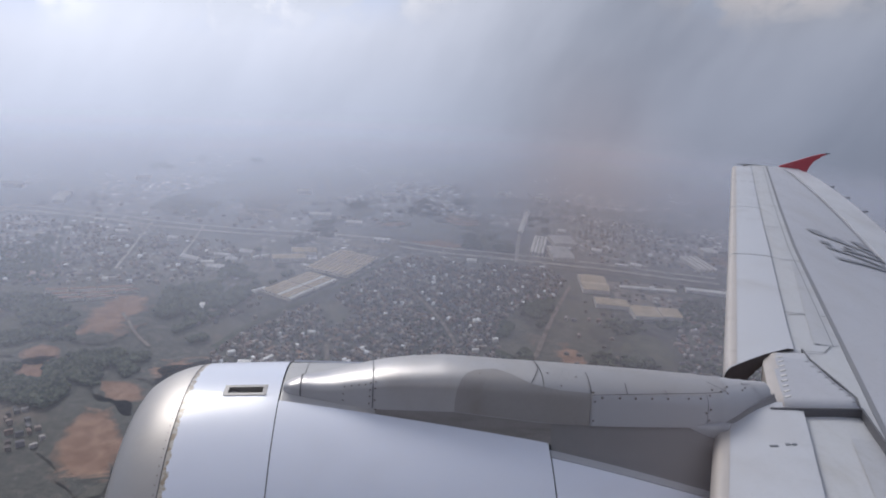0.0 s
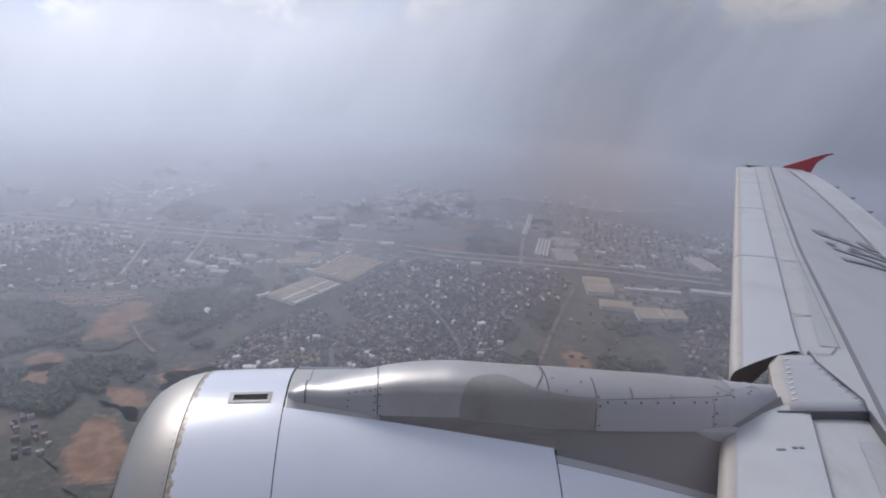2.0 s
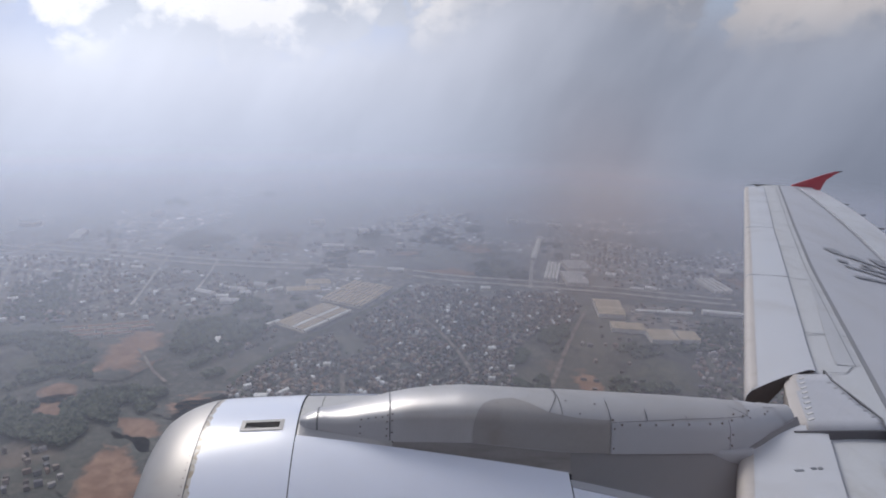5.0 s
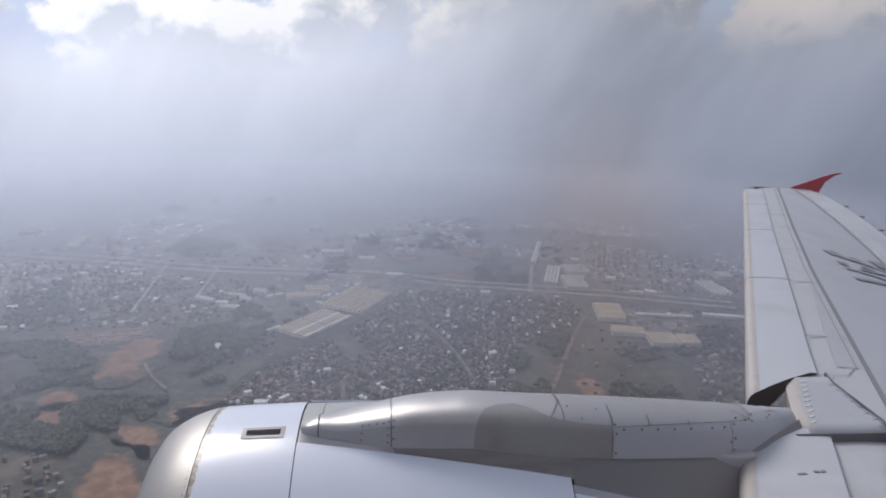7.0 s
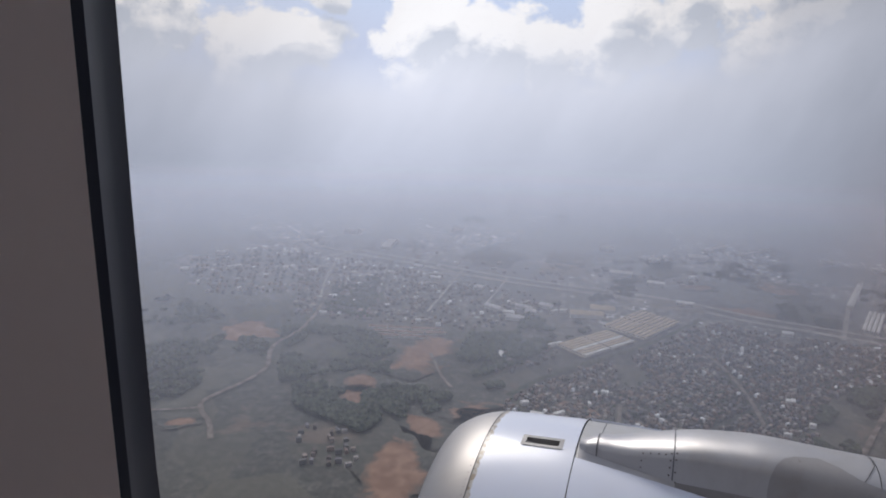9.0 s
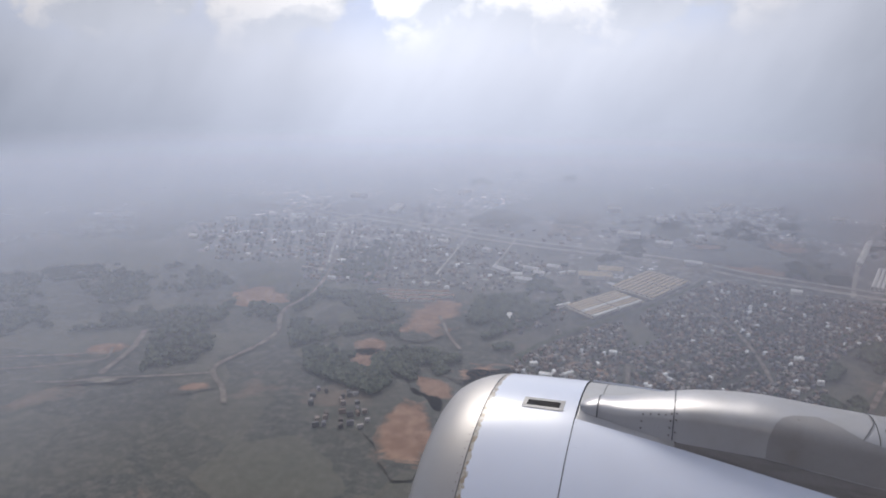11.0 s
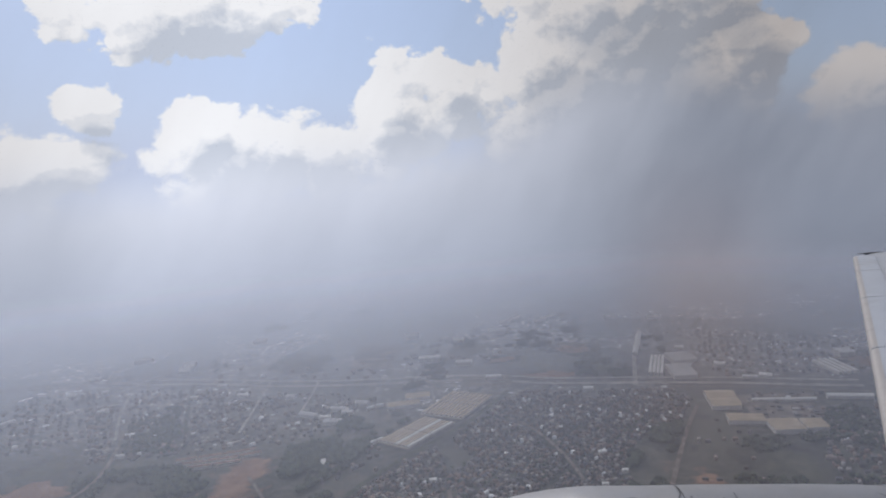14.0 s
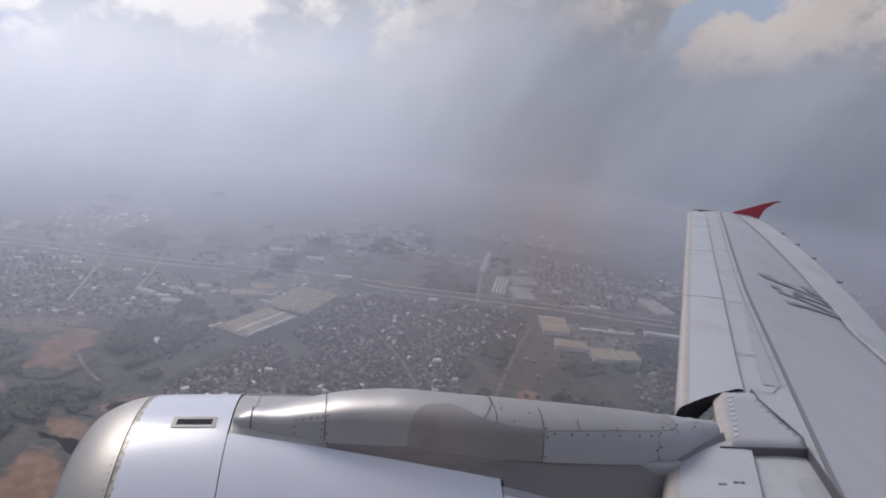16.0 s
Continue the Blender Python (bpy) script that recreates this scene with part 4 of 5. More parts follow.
cowl("fan_cowl", 0.003, 1.429, top_edge, WHITE, "smooth white fan cowl door")
cowl("reverser_cowl", 1.436, 2.85, lambda x: 37.5 + 10.8 * (x - 1.436), WHITE, "white thrust reverser cowl")
for side in (-1, 1):
    rows = [[on_nacelle(x, nac_r(x) - 0.004, side * d) for d in steps(35.1 + 10.8 * (x - 1.436), 37.2 + 10.8 * (x - 1.436), 3)] for x in steps(1.436, 2.85, 12)]
    part("edge_strip", grid_mesh("edge_strip", rows, False, 0.01), PYLONGREY, engine, "riveted light grey edge strip")
# plates between the cowl doors, under the pylon
for name, x0, x1 in (("front_plate", 0.003, 0.112), ("apron", 0.116, 1.44)):
    rows = [[on_nacelle(x, nac_r(x) - 0.006, d) for d in steps(-top_edge(x) + 0.15, top_edge(x) - 0.15, 24)] for x in steps(x0, x1, 10)]
    part(name, grid_mesh(name, rows, False, 0.008), APRON, engine, "bare grey metal plate" if name == "apron" else "small grey metal plate")
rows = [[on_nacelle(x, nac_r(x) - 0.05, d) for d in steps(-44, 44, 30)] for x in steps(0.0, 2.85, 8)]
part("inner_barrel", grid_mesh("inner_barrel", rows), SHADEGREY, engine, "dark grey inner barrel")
rows = [[on_nacelle(x, r, d) for d in steps(-180, 175, 71)] for x, r in ((2.85, 0.97), (2.86, 0.8), (2.86, 0.5), (3.9, 0.38), (3.95, 0.05))]
part("exhaust", grid_mesh("exhaust", rows, True), DARKMETAL, engine, "dark metal exhaust")

# ---- pylon ----
CREST = [(0.015, -0.865), (0.04, -0.851), (0.11, -0.824), (0.2, -0.815), (0.28, -0.802), (0.38, -0.776), (0.48, -0.752), (0.61, -0.724), (0.72, -0.709), (0.81, -0.7), (0.9, -0.692), (1.01, -0.691), (1.28, -0.699), (1.4, -0.701), (1.6, -0.713), (1.8, -0.728), (2.16, -0.761), (2.52, -0.809), (2.72, -0.855), (2.95, -0.895)]
INNER = [(0.015, 5.43), (0.05, 5.39), (0.11, 5.371), (0.3, 5.33), (0.5, 5.275), (0.7, 5.239), (0.9, 5.204), (1.1, 5.174), (1.4, 5.14), (1.7, 5.146), (2.0, 5.17), (2.3, 5.205), (2.45, 5.25), (2.6, 5.35), (2.75, 5.47), (2.95, 5.6)]
HALF = [(0.015, 0.03), (0.05, 0.07), (0.11, 0.10), (0.3, 0.16), (0.5, 0.20), (0.8, 0.225), (2.4, 0.225), (2.75, 0.14), (2.95, 0.1)]
RISE = [(0.015, 0.015), (0.11, 0.05), (0.3, 0.07), (0.9, 0.11), (2.95, 0.11)]
BASE = [(0.015, -0.895), (0.115, -0.905), (0.3, -0.928), (0.5, -0.942), (0.937, -0.926), (1.344, -0.958), (1.665, -0.976), (2.181, -0.997), (2.38, -1.003), (2.5, -0.99), (2.65, -0.965), (2.95, -0.93)]
PYL_Y = 5.68


def pylon_base(x):
    """Height of the side's lower edge."""
    return lerp_table(BASE, x)


def pylon_point(x, s, out=0.0):
    """s from -1 (inboard base) over 0 (crest) to 1: a rounded back, then an upright side."""
    zc, w, h = curve_table(CREST, x), lerp_table(HALF, x), lerp_table(RISE, x)
    mid = lerp_table(INNER, x) + w
    a, sg = abs(s), (1 if s >= 0 else -1)
    if a < 0.6:
        f = a / 0.6 * math.pi / 2
        return (x, mid + sg * (w + out) * math.sin(f), zc - h * (1 - math.cos(f)) + out * math.cos(f))
    t = (a - 0.6) / 0.4
    return (x, mid + sg * (w + out), zc - h + (pylon_base(x) - zc + h) * t)


def side_s(x, z):
    """The s at which the inboard side is at height z."""
    zc, h = curve_table(CREST, x), lerp_table(RISE, x)
    if z > zc - h:
        return 0.6 * math.acos(max(0.0, 1 - max(0.0, zc - z) / h)) / (math.pi / 2)
    return min(1.0, 0.6 + 0.4 * (zc - h - z) / (zc - h - pylon_base(x)))


pylon = thing("engine_pylon", BANK, "brushed metal engine pylon joining the nacelle to the wing", "pylon")


def pylon_part(name, x0, x1, mat, label, s0=-1.0, s1=1.0, out=0.0, k=16, m=44):
    rows = [[pylon_point(x, s, out) for s in steps(s0, s1, m)] for x in steps(x0, x1, k)]
    return part(name, grid_mesh(name, rows), mat, pylon, label)


part("nose_cap", mesh_from("nose_cap", [pylon_point(0.015, v) for v in steps(-1, 1, 24)], [tuple(range(25))]), FAIRING, pylon, "")
pylon_part("nose_tip", 0.015, 0.112, FAIRING, "polished bullet-shaped nose tip", k=10)
pylon_part("nose_fairing", 0.116, 0.503, FAIRING, "polished tapering nose fairing", k=24)
pylon_part("front_fairing", 0.507, 1.403, FAIRING, "brushed metal fairing", k=60)
pylon_part("rear_fairing", 1.407, 2.62, FAIRING, "dull brushed metal fairing", k=60)
pylon_part("wing_joint", 2.52, 2.93, PYLONGREY, "light grey painted joint fairing", out=0.003)


def pylon_seam(line, wide=0.0028, out=0.0045):
    """A thin dark joint along (x, height) corners on the inboard side and back."""
    pts = []
    for (xa, sa), (xb, sb) in zip(line, line[1:]):
        pts += [(xa + (xb - xa) * i / 10, sa + (sb - sa) * i / 10) for i in range(10)]
    pts.append(line[-1])
    rows = []
    for i, (x, v) in enumerate(pts):
        p, q = pts[max(0, i - 1)], pts[min(len(pts) - 1, i + 1)]
        du, dv = (q[0] - p[0]), (q[1] - p[1]) * 0.5
        k = wide / max(1e-6, math.hypot(du, dv))
        rows.append([pylon_point(x - dv * k, -(v + du * k / 0.5), out), pylon_point(x + dv * k, -(v - du * k / 0.5), out)])
    part("seam", grid_mesh("seam", rows), SEAL, pylon)


pylon_seam([(0.114, -0.6), (0.114, 1.0)], 0.004)
pylon_seam([(0.505, -0.6), (0.505, 0.97)], 0.003)
pylon_seam([(1.405, -0.3), (1.395, 0.15), (1.335, 0.42), (1.334, side_s(1.334, -0.757))], 0.0025)
pylon_seam([(1.66, 0.15), (1.66, side_s(1.66, -0.80))], 0.0022)
pylon_seam([(1.865, side_s(1.865, -0.765)), (1.865, side_s(1.865, -0.81))], 0.0022)
pylon_seam([(2.095, side_s(2.095, -0.80)), (2.095, side_s(2.095, -0.82))], 0.0018)
pylon_seam([(2.346, side_s(2.346, -0.836)), (2.346, side_s(2.346, -0.985))], 0.002, 0.0085)
pylon_seam([(2.40, side_s(2.40, -0.80)), (2.44, side_s(2.44, -0.815)), (2.50, side_s(2.50, -0.842)), (1.665, side_s(1.665, -0.807))], 0.0022, 0.009)


def side_panel(name, outline, mat, label, out=0.003):
    """A panel that lies on the inboard side; outline gives the heights of its upper and lower edge along x."""
    rows = [[pylon_point(x, -v, out) for v in steps(side_s(x, z0), side_s(x, z1), 10)] for x, z0, z1 in outline]
    return part(name, grid_mesh(name, rows), mat, pylon, label)


PANEL_TOP = [(0.937, -0.87), (0.942, -0.82), (0.952, -0.785), (0.968, -0.752), (1.0, -0.728), (1.05, -0.716), (1.157, -0.711), (1.24, -0.726), (1.334, -0.757), (1.494, -0.784), (1.658, -0.798)]
side_panel("side_panel", [(x, lerp_table(PANEL_TOP, x), -0.922 - 0.072 * (x - 0.937)) for x in steps(0.937, 0.99, 12) + steps(1.0, 1.658, 40)],
           DARKMETAL, "dark heat-stained titanium side panel", 0.006)
plate = side_panel("access_plate", [(x, -0.806 - 0.041 * (x - 1.663), -0.974 - 0.042 * (x - 1.663)) for x in steps(1.663, 2.343, 40)], PYLONGREY, "light grey riveted access plate", 0.008)
side_panel("rear_plate", [(x, lerp_table([(2.349, -0.834), (2.50, -0.842), (2.53, -0.825), (2.93, -0.90)], x), -1.003) for x in steps(2.349, 2.93, 40)], PYLONGREY, "light grey riveted rear plate", 0.007)


def lower_skirt(x0, x1, mat, name, label, low):
    """The recessed skirt from the side's lower edge out to the edge of the cowl doors."""
    rows = []
    for x in steps(x0, x1, 24):
        a, b = Vector(pylon_point(x, -1.0, -0.004)), Vector(low(x))
        rows.append([tuple(a.lerp(b, t) - Vector((0, 0, 0.035 * math.sin(math.pi * t) * smooth01(0.3, 0.8, x)))) for t in steps(0, 1, 8)])
    return part(name, grid_mesh(name, rows), mat, pylon, label)


cowl_edge = lambda x: on_nacelle(x, nac_r(x) - 0.004, -(top_edge(x) - 0.2))
lower_skirt(0.016, 0.52, FAIRING, "front_skirt", "bright metal skirt of the nose fairing", cowl_edge)
lower_skirt(0.52, 1.45, SKIRT, "lower_skirt", "brown metal skirt darkened with shade beside the cowl edge", cowl_edge)
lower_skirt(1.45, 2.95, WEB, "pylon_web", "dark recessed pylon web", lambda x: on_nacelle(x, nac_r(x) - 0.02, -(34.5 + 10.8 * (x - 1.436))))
# The near-black core holds the shade between pylon and cowl.
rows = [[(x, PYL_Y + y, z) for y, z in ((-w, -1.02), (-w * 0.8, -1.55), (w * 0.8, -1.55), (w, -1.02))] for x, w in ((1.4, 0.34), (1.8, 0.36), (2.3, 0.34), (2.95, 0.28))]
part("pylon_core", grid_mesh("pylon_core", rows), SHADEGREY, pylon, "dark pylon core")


def bulge():
    bm = bmesh.new()
    bmesh.ops.create_uvsphere(bm, u_segments=20, v_segments=12, radius=1.0)
    for v in bm.verts:
        v.co = Vector((2.34 + v.co.x * 0.15, 5.222 + v.co.y * 0.03, -0.985 + min(0.0, v.co.z) * (0.105 if v.co.x > 0 else 0.095)))
    me = bpy.data.meshes.new("drain_bulge")
    bm.to_mesh(me)
    bm.free()
    me.polygons.foreach_set("use_smooth", [True] * len(me.polygons))
    part("drain_bulge", me, PYLONGREY, pylon, "rounded grey drain bulge")


bulge()


def rivet_mesh():
    bm = bmesh.new()
    bmesh.ops.create_cone(bm, cap_ends=True, segments=8, radius1=0.0062, radius2=0.0042, depth=0.004)
    me = bpy.data.meshes.new("rivet")
    bm.to_mesh(me)
    bm.free()
    me.materials.append(RIVET)
    return me


RIVET_MESH = rivet_mesh()


def rivet(owner, spot, normal, size=1.0):
    ob = new("rivet", RIVET_MESH)
    ob.parent = owner
    m = Matrix.Translation(Vector(spot)) @ Vector(normal).to_track_quat("Z", "Y").to_matrix().to_4x4()
    ob.matrix_local = m @ Matrix.Diagonal((size, size, size, 1))


def pylon_rivet(x, z, size=1.0, out=0.006):
    v = side_s(x, z)
    a, b, c = (Vector(pylon_point(x, -v, out)), Vector(pylon_point(x + 0.01, -v, out)), Vector(pylon_point(x, -v + 0.01, out)))
    nrm = (b - a).cross(c - a).normalized()
    if nrm.y > 0:
        nrm = -nrm
    rivet(pylon, a, nrm, size)


for x in (1.72, 1.82, 1.91, 2.005, 2.10, 2.225, 2.30):
    pylon_rivet(x, -0.818 - 0.041 * (x - 1.663), 1.25, 0.009)
for x, z in ((1.68, -0.84), (1.678, -0.945), (1.672, -0.795), (2.335, -0.92), (2.37, -0.84), (2.365, -0.905), (2.36, -0.965), (2.51, -0.85), (2.53, -0.83), (2.66, -0.87), (2.70, -0.87), (2.46, -0.835), (2.40, -0.822)):
    pylon_rivet(x, z, 1.1, 0.009)
for x, z in ((0.352, -0.835), (0.39, -0.826), (0.43, -0.818), (0.465, -0.812), (0.347, -0.872), (0.345, -0.908), (0.493, -0.802), (0.49, -0.835), (0.488, -0.872), (0.486, -0.912), (0.519, -0.795), (0.517, -0.825), (0.516, -0.89), (0.52, -0.95), (1.07, -0.728), (1.44, -0.72), (1.595, -0.735), (1.50, -0.765)):
    pylon_rivet(x, z, 0.85, 0.0045)
for x in steps(1.47, 2.75, 9):
    d = -(36.1 + 10.8 * (x - 1.436))
    rivet(engine, on_nacelle(x, nac_r(x) + 0.002, d), Vector((0, math.sin(radians(d)), math.cos(radians(d)))), 0.9)
for k in range(16):
    d = -20 - k * 2.4
    rivet(engine, on_nacelle(-0.532, 1.156, d), Vector((-0.2, math.sin(radians(d)), math.cos(radians(d)))), 0.55)

# ---- wing ----
wing = thing("aircraft_wing", BANK, "swept light grey airliner wing with slats and red tip fence", "aircraft wing")


def le_x(y):
    return 2.84 + 0.491 * (y - 6.04)


def chord(y):
    return 1.53 + (16.9 - y) * 0.192


def plane_z(y):
    return -0.866 + 0.135 * (y - 6.4)


def droop(y):
    return min(0.07 + 0.014 * max(0.0, 16.3 - y) ** 2, 0.75)


def wing_top(y, c, lift=0.0):
    """The upper skin c metres behind the leading edge."""
    f = c / chord(y)
    return (le_x(y) + c, y, plane_z(y) + lift - droop(y) * f * f)


def wing_low(y, c):
    f = c / chord(y)
    t = 0.115 * chord(y) * (0.35 + 0.65 * math.sin(math.pi * min(1, f + 0.12)) ** 0.8) * (1 - f * f) + 0.015
    x, yy, z = wing_top(y, c)
    return (x, yy, z - t)


SEAM = [(4.4, 1.06), (5.23, 1.01), (6.59, 0.955), (7.85, 0.905), (9.84, 0.825), (12.44, 0.79), (16.9, 0.775)]
SLAT = [(4.4, 0.57), (5.5, 0.54), (6.57, 0.51), (9.25, 0.48), (11.9, 0.44), (16.9, 0.42)]
ys = steps(1.9, 16.9, 60)
box_c = lambda y: [lerp_table(SEAM, y) + 0.012 + (chord(y) - lerp_table(SEAM, y) - 0.012) * i / 14 for i in range(15)]
rows = [[wing_top(y, c) for c in box_c(y)] + [wing_low(y, c) for c in reversed(box_c(y))] for y in ys]
part("wing_box", grid_mesh("wing_box", rows, True), WINGGREY, wing, "light grey upper wing skin")
rows = [[wing_top(y, lerp_table(SEAM, y) + d, 0.0025) for d in (-0.030, -0.012, 0.012)] for y in ys]
part("seal_strip", grid_mesh("seal_strip", rows), SPARLINE, wing, "dark grey sealant line along the front spar")


def strip_c(y):
    a, b = lerp_table(SLAT, y) - 0.10, lerp_table(SEAM, y) - 0.030
    return [a + (b - a) * i / 6 for i in range(7)]


rows = [[wing_top(y, c, -0.03 * (1 - i / 6) ** 2) for i, c in enumerate(strip_c(y))] + [wing_low(y, c) for c in reversed(strip_c(y))] for y in ys]
part("fixed_leading_edge", grid_mesh("fixed_leading_edge", rows, True), STRIP, wing, "stained pale fixed leading edge panels")
for y in (7.3, 9.1, 10.7, 12.2, 13.4, 14.5, 15.5):
    c0, c1 = lerp_table(SLAT, y) + 0.02, lerp_table(SEAM, y) - 0.035
    v = [wing_top(y - 0.008, c0, 0.003), wing_top(y + 0.008, c0, 0.003), wing_top(y + 0.008, c1, 0.003), wing_top(y - 0.008, c1, 0.003)]
    part("panel_joint", mesh_from("panel_joint", v, [(0, 1, 2, 3)]), MARK, wing)


for y0, y1 in ((6.62, 9.0), (2.2, 5.2)):
    rows = [[wing_top(y, lerp_table(SEAM, y) - 0.045 - d, 0.002) for d in (0.20 - 0.10 * smooth01(y0, y1, y) * (1 if y0 > 6 else 0), 0.05, 0.0)] for y in steps(y0, y1, 14)]
    part("rear_band", grid_mesh("rear_band", rows), STRIPGREY, wing, "duller grey band of the fixed leading edge")
rows = [[wing_top(y, lerp_table(SEAM, y) - 0.095 + d, 0.0035) for d in (-0.004, 0.004)] for y in steps(6.6, 16.6, 40)]
part("panel_joint", grid_mesh("panel_joint", rows), MARK, wing)
for a, b in (((3.575, 6.435), (3.815, 6.46)), ((3.815, 6.46), (3.955, 6.605))):
    d = Vector((b[0] - a[0], b[1] - a[1], 0)).normalized() * 0.004
    v = [wing_top(y, x - le_x(y), 0.0045) for x, y in ((a[0] - d.y, a[1] + d.x), (b[0] - d.y, b[1] + d.x), (b[0] + d.y, b[1] - d.x), (a[0] + d.y, a[1] - d.x))]
    part("panel_joint", mesh_from("panel_joint", v, [(0, 1, 2, 3)]), MARK, wing)

SLAT_NOSE = [(0.055 - 0.055 * math.cos(radians(-110 + 25 * k)), -0.085 + 0.085 * math.sin(radians(-110 + 25 * k))) for k in range(9)]


def slat_profile(y, skew, fore=0.0):
    """A closed section: rounded nose, upper skin with a thin trailing edge, hollow back. skew turns a cut end."""
    s = lerp_table(SLAT, y)
    out = [(max(0.0, c), z) for c, z in SLAT_NOSE]
    out += [(0.09, 0.003), (0.18, 0.008), (0.3, 0.009), (s - 0.05, 0.006), (s, 0.0), (s, -0.012), (s - 0.08, -0.018), (0.30, -0.06), (0.18, -0.13), (0.10, -0.185)]
    row = []
    for c, z in out:
        yy = y + skew * (min(c, 0.44) if not fore else 0.44 * (1 - (1 - min(c, 0.44) / 0.44) ** 2.5))
        row.append((le_x(yy) + c - fore, yy, plane_z(yy) + z))
    return row


def slat(y0, y1, label, k0=-0.2, k1=-0.2, fore=0.0):
    m = max(3, int((y1 - y0) * 4))
    rows = [slat_profile(y, k0 + (k1 - k0) * smooth01(y0, y1, y), fore) for y in steps(y0, y1, m)]
    me = grid_mesh("slat", rows, True)
    bm = bmesh.new()
    bm.from_mesh(me)
    bm.verts.ensure_lookup_table()
    m = len(rows[0])
    bm.faces.new([bm.verts[i] for i in range(m)])
    bm.faces.new([bm.verts[len(bm.verts) - m + i] for i in reversed(range(m))])
    bmesh.ops.recalc_face_normals(bm, faces=bm.faces)
    bm.to_mesh(me)
    bm.free()
    me.set_sharp_from_angle(angle=radians(40))
    ob = part("slat", me, SLATWHITE, wing, label)
    # Near-black end faces stand in for the shade in the slat's hollow.
    me.materials.append(RUBBERSHADE)
    me.polygons[len(me.polygons) - 2].material_index = 1
    me.polygons[len(me.polygons) - 1].material_index = 1
    rows = []
    for y in steps(y0 + 0.02, y1 - 0.02, max(3, int((y1 - y0) * 4))):
        k = k0 + (k1 - k0) * smooth01(y0, y1, y)
        row = []
        for c, z in SLAT_NOSE[3:] + [(0.075, 0.003), (0.092, 0.004)]:
            yy = y + k * (min(max(c, 0.0), 0.44) if not fore else 0.44 * (1 - (1 - min(max(c, 0.0), 0.44) / 0.44) ** 2.5))
            row.append((le_x(yy) + max(0.0, c) - 0.002 - fore, yy, plane_z(yy) + z + 0.0015))
        rows.append(row)
    part("nose_band", grid_mesh("nose_band", rows), NOSEBAND, ob, "worn warm-grey leading edge band")
    return ob


slat(6.05, 9.15, "pale outboard slat beside the pylon", 0.857, -0.2)
slat(9.165, 11.95, "pale outboard slat")
slat(11.965, 14.45, "pale outboard slat")
slat(14.465, 16.5, "pale outboard slat at the wing tip")
slat(2.3, 5.40, "pale inboard slat with small stencil marks", 0.0, 0.38, 0.04)


def wing_patch(name, pts, mat, lift, label, owner=wing):
    """A flat plate on the wing's upper skin with a small edge."""
    v = [(x, y, plane_z(y) + lift) for x, y in pts] + [(x, y, plane_z(y) - 0.05) for x, y in pts]
    k = len(pts)
    f = [tuple(range(k))] + [(i, i + k, (i + 1) % k + k, (i + 1) % k) for i in range(k)]
    return part(name, mesh_from(name, v, f), mat, owner, label)


# fairing where the pylon runs into the wing, between the two slats
def root_fairing():
    rows = []
    for y, x0, x1 in ((5.50, 2.87, 3.44), (5.62, 2.925, 3.50), (5.85, 3.035, 3.50), (6.05, 3.13, 3.53), (6.22, 3.21, 3.55), (6.33, 3.285, 3.62)):
        row = []
        for k in range(13):
            t = k / 12
            x = x0 + (x1 - x0) * t
            z = plane_z(y) + 0.012 - 0.13 * max(0.0, 1 - t * 6) ** 2 * 1.0
            row.append((x - (0.03 * math.sin(math.pi * min(1, t * 6)) if t < 1 / 6 else 0), y, z))
        rows.append(row)
    me = grid_mesh("root_fairing", rows)
    bm = bmesh.new()
    bm.from_mesh(me)
    ext = bmesh.ops.extrude_face_region(bm, geom=bm.faces[:])
    for g in ext["geom"]:
        if isinstance(g, bmesh.types.BMVert):
            g.co.z -= 0.14
    bmesh.ops.recalc_face_normals(bm, faces=bm.faces)
    bm.to_mesh(me)
    bm.free()
    ob = part("root_fairing", me, WINGGREY, wing, "grey pylon-to-wing fairing with a riveted edge")
    me.materials.append(NOSEBAND)
    front = [(5.50, 2.87), (5.62, 2.925), (5.85, 3.035), (6.05, 3.13), (6.22, 3.21), (6.33, 3.285)]
    for f in me.polygons:
        if f.center.x < lerp_table(front, f.center.y) + 0.09:
            f.material_index = 1
    return ob


fairing = root_fairing()
for k in range(9):
    y = 5.62 + k * 0.078
    x = 3.055 + (y - 5.62) * 0.47
    wing_patch("fastener", [(x - 0.024, y - 0.012), (x + 0.024, y + 0.010), (x + 0.020, y + 0.026), (x - 0.028, y + 0.004)], FASTENER, 0.0165, "pale rectangular fastener head", fairing)
for k in range(8):
    y = 5.56 + k * 0.088
    x = lerp_table([(5.5, 3.45), (5.62, 3.49), (6.22, 3.535), (6.4, 3.585)], y) - 0.022
    wing_patch("edge_clip", [(x - 0.020, y - 0.005), (x + 0.010, y - 0.002), (x + 0.010, y + 0.010), (x - 0.020, y + 0.006)], STAIN, 0.0145, "small dark edge clip", fairing)
for a, b in (((3.44, 5.50), (3.50, 5.62)), ((3.50, 5.62), (3.55, 6.22)), ((3.55, 6.22), (3.60, 6.40)), ((2.86, 5.47), (3.44, 5.47)), ((3.44, 5.48), (3.25, 4.9))):
    d = Vector((b[0] - a[0], b[1] - a[1], 0)).normalized() * 0.006
    wing_patch("panel_gap", [(a[0] - d.y, a[1] + d.x), (b[0] - d.y, b[1] + d.x), (b[0] + d.y, b[1] - d.x), (a[0] + d.y, a[1] - d.x)], SEAL, 0.016, "")
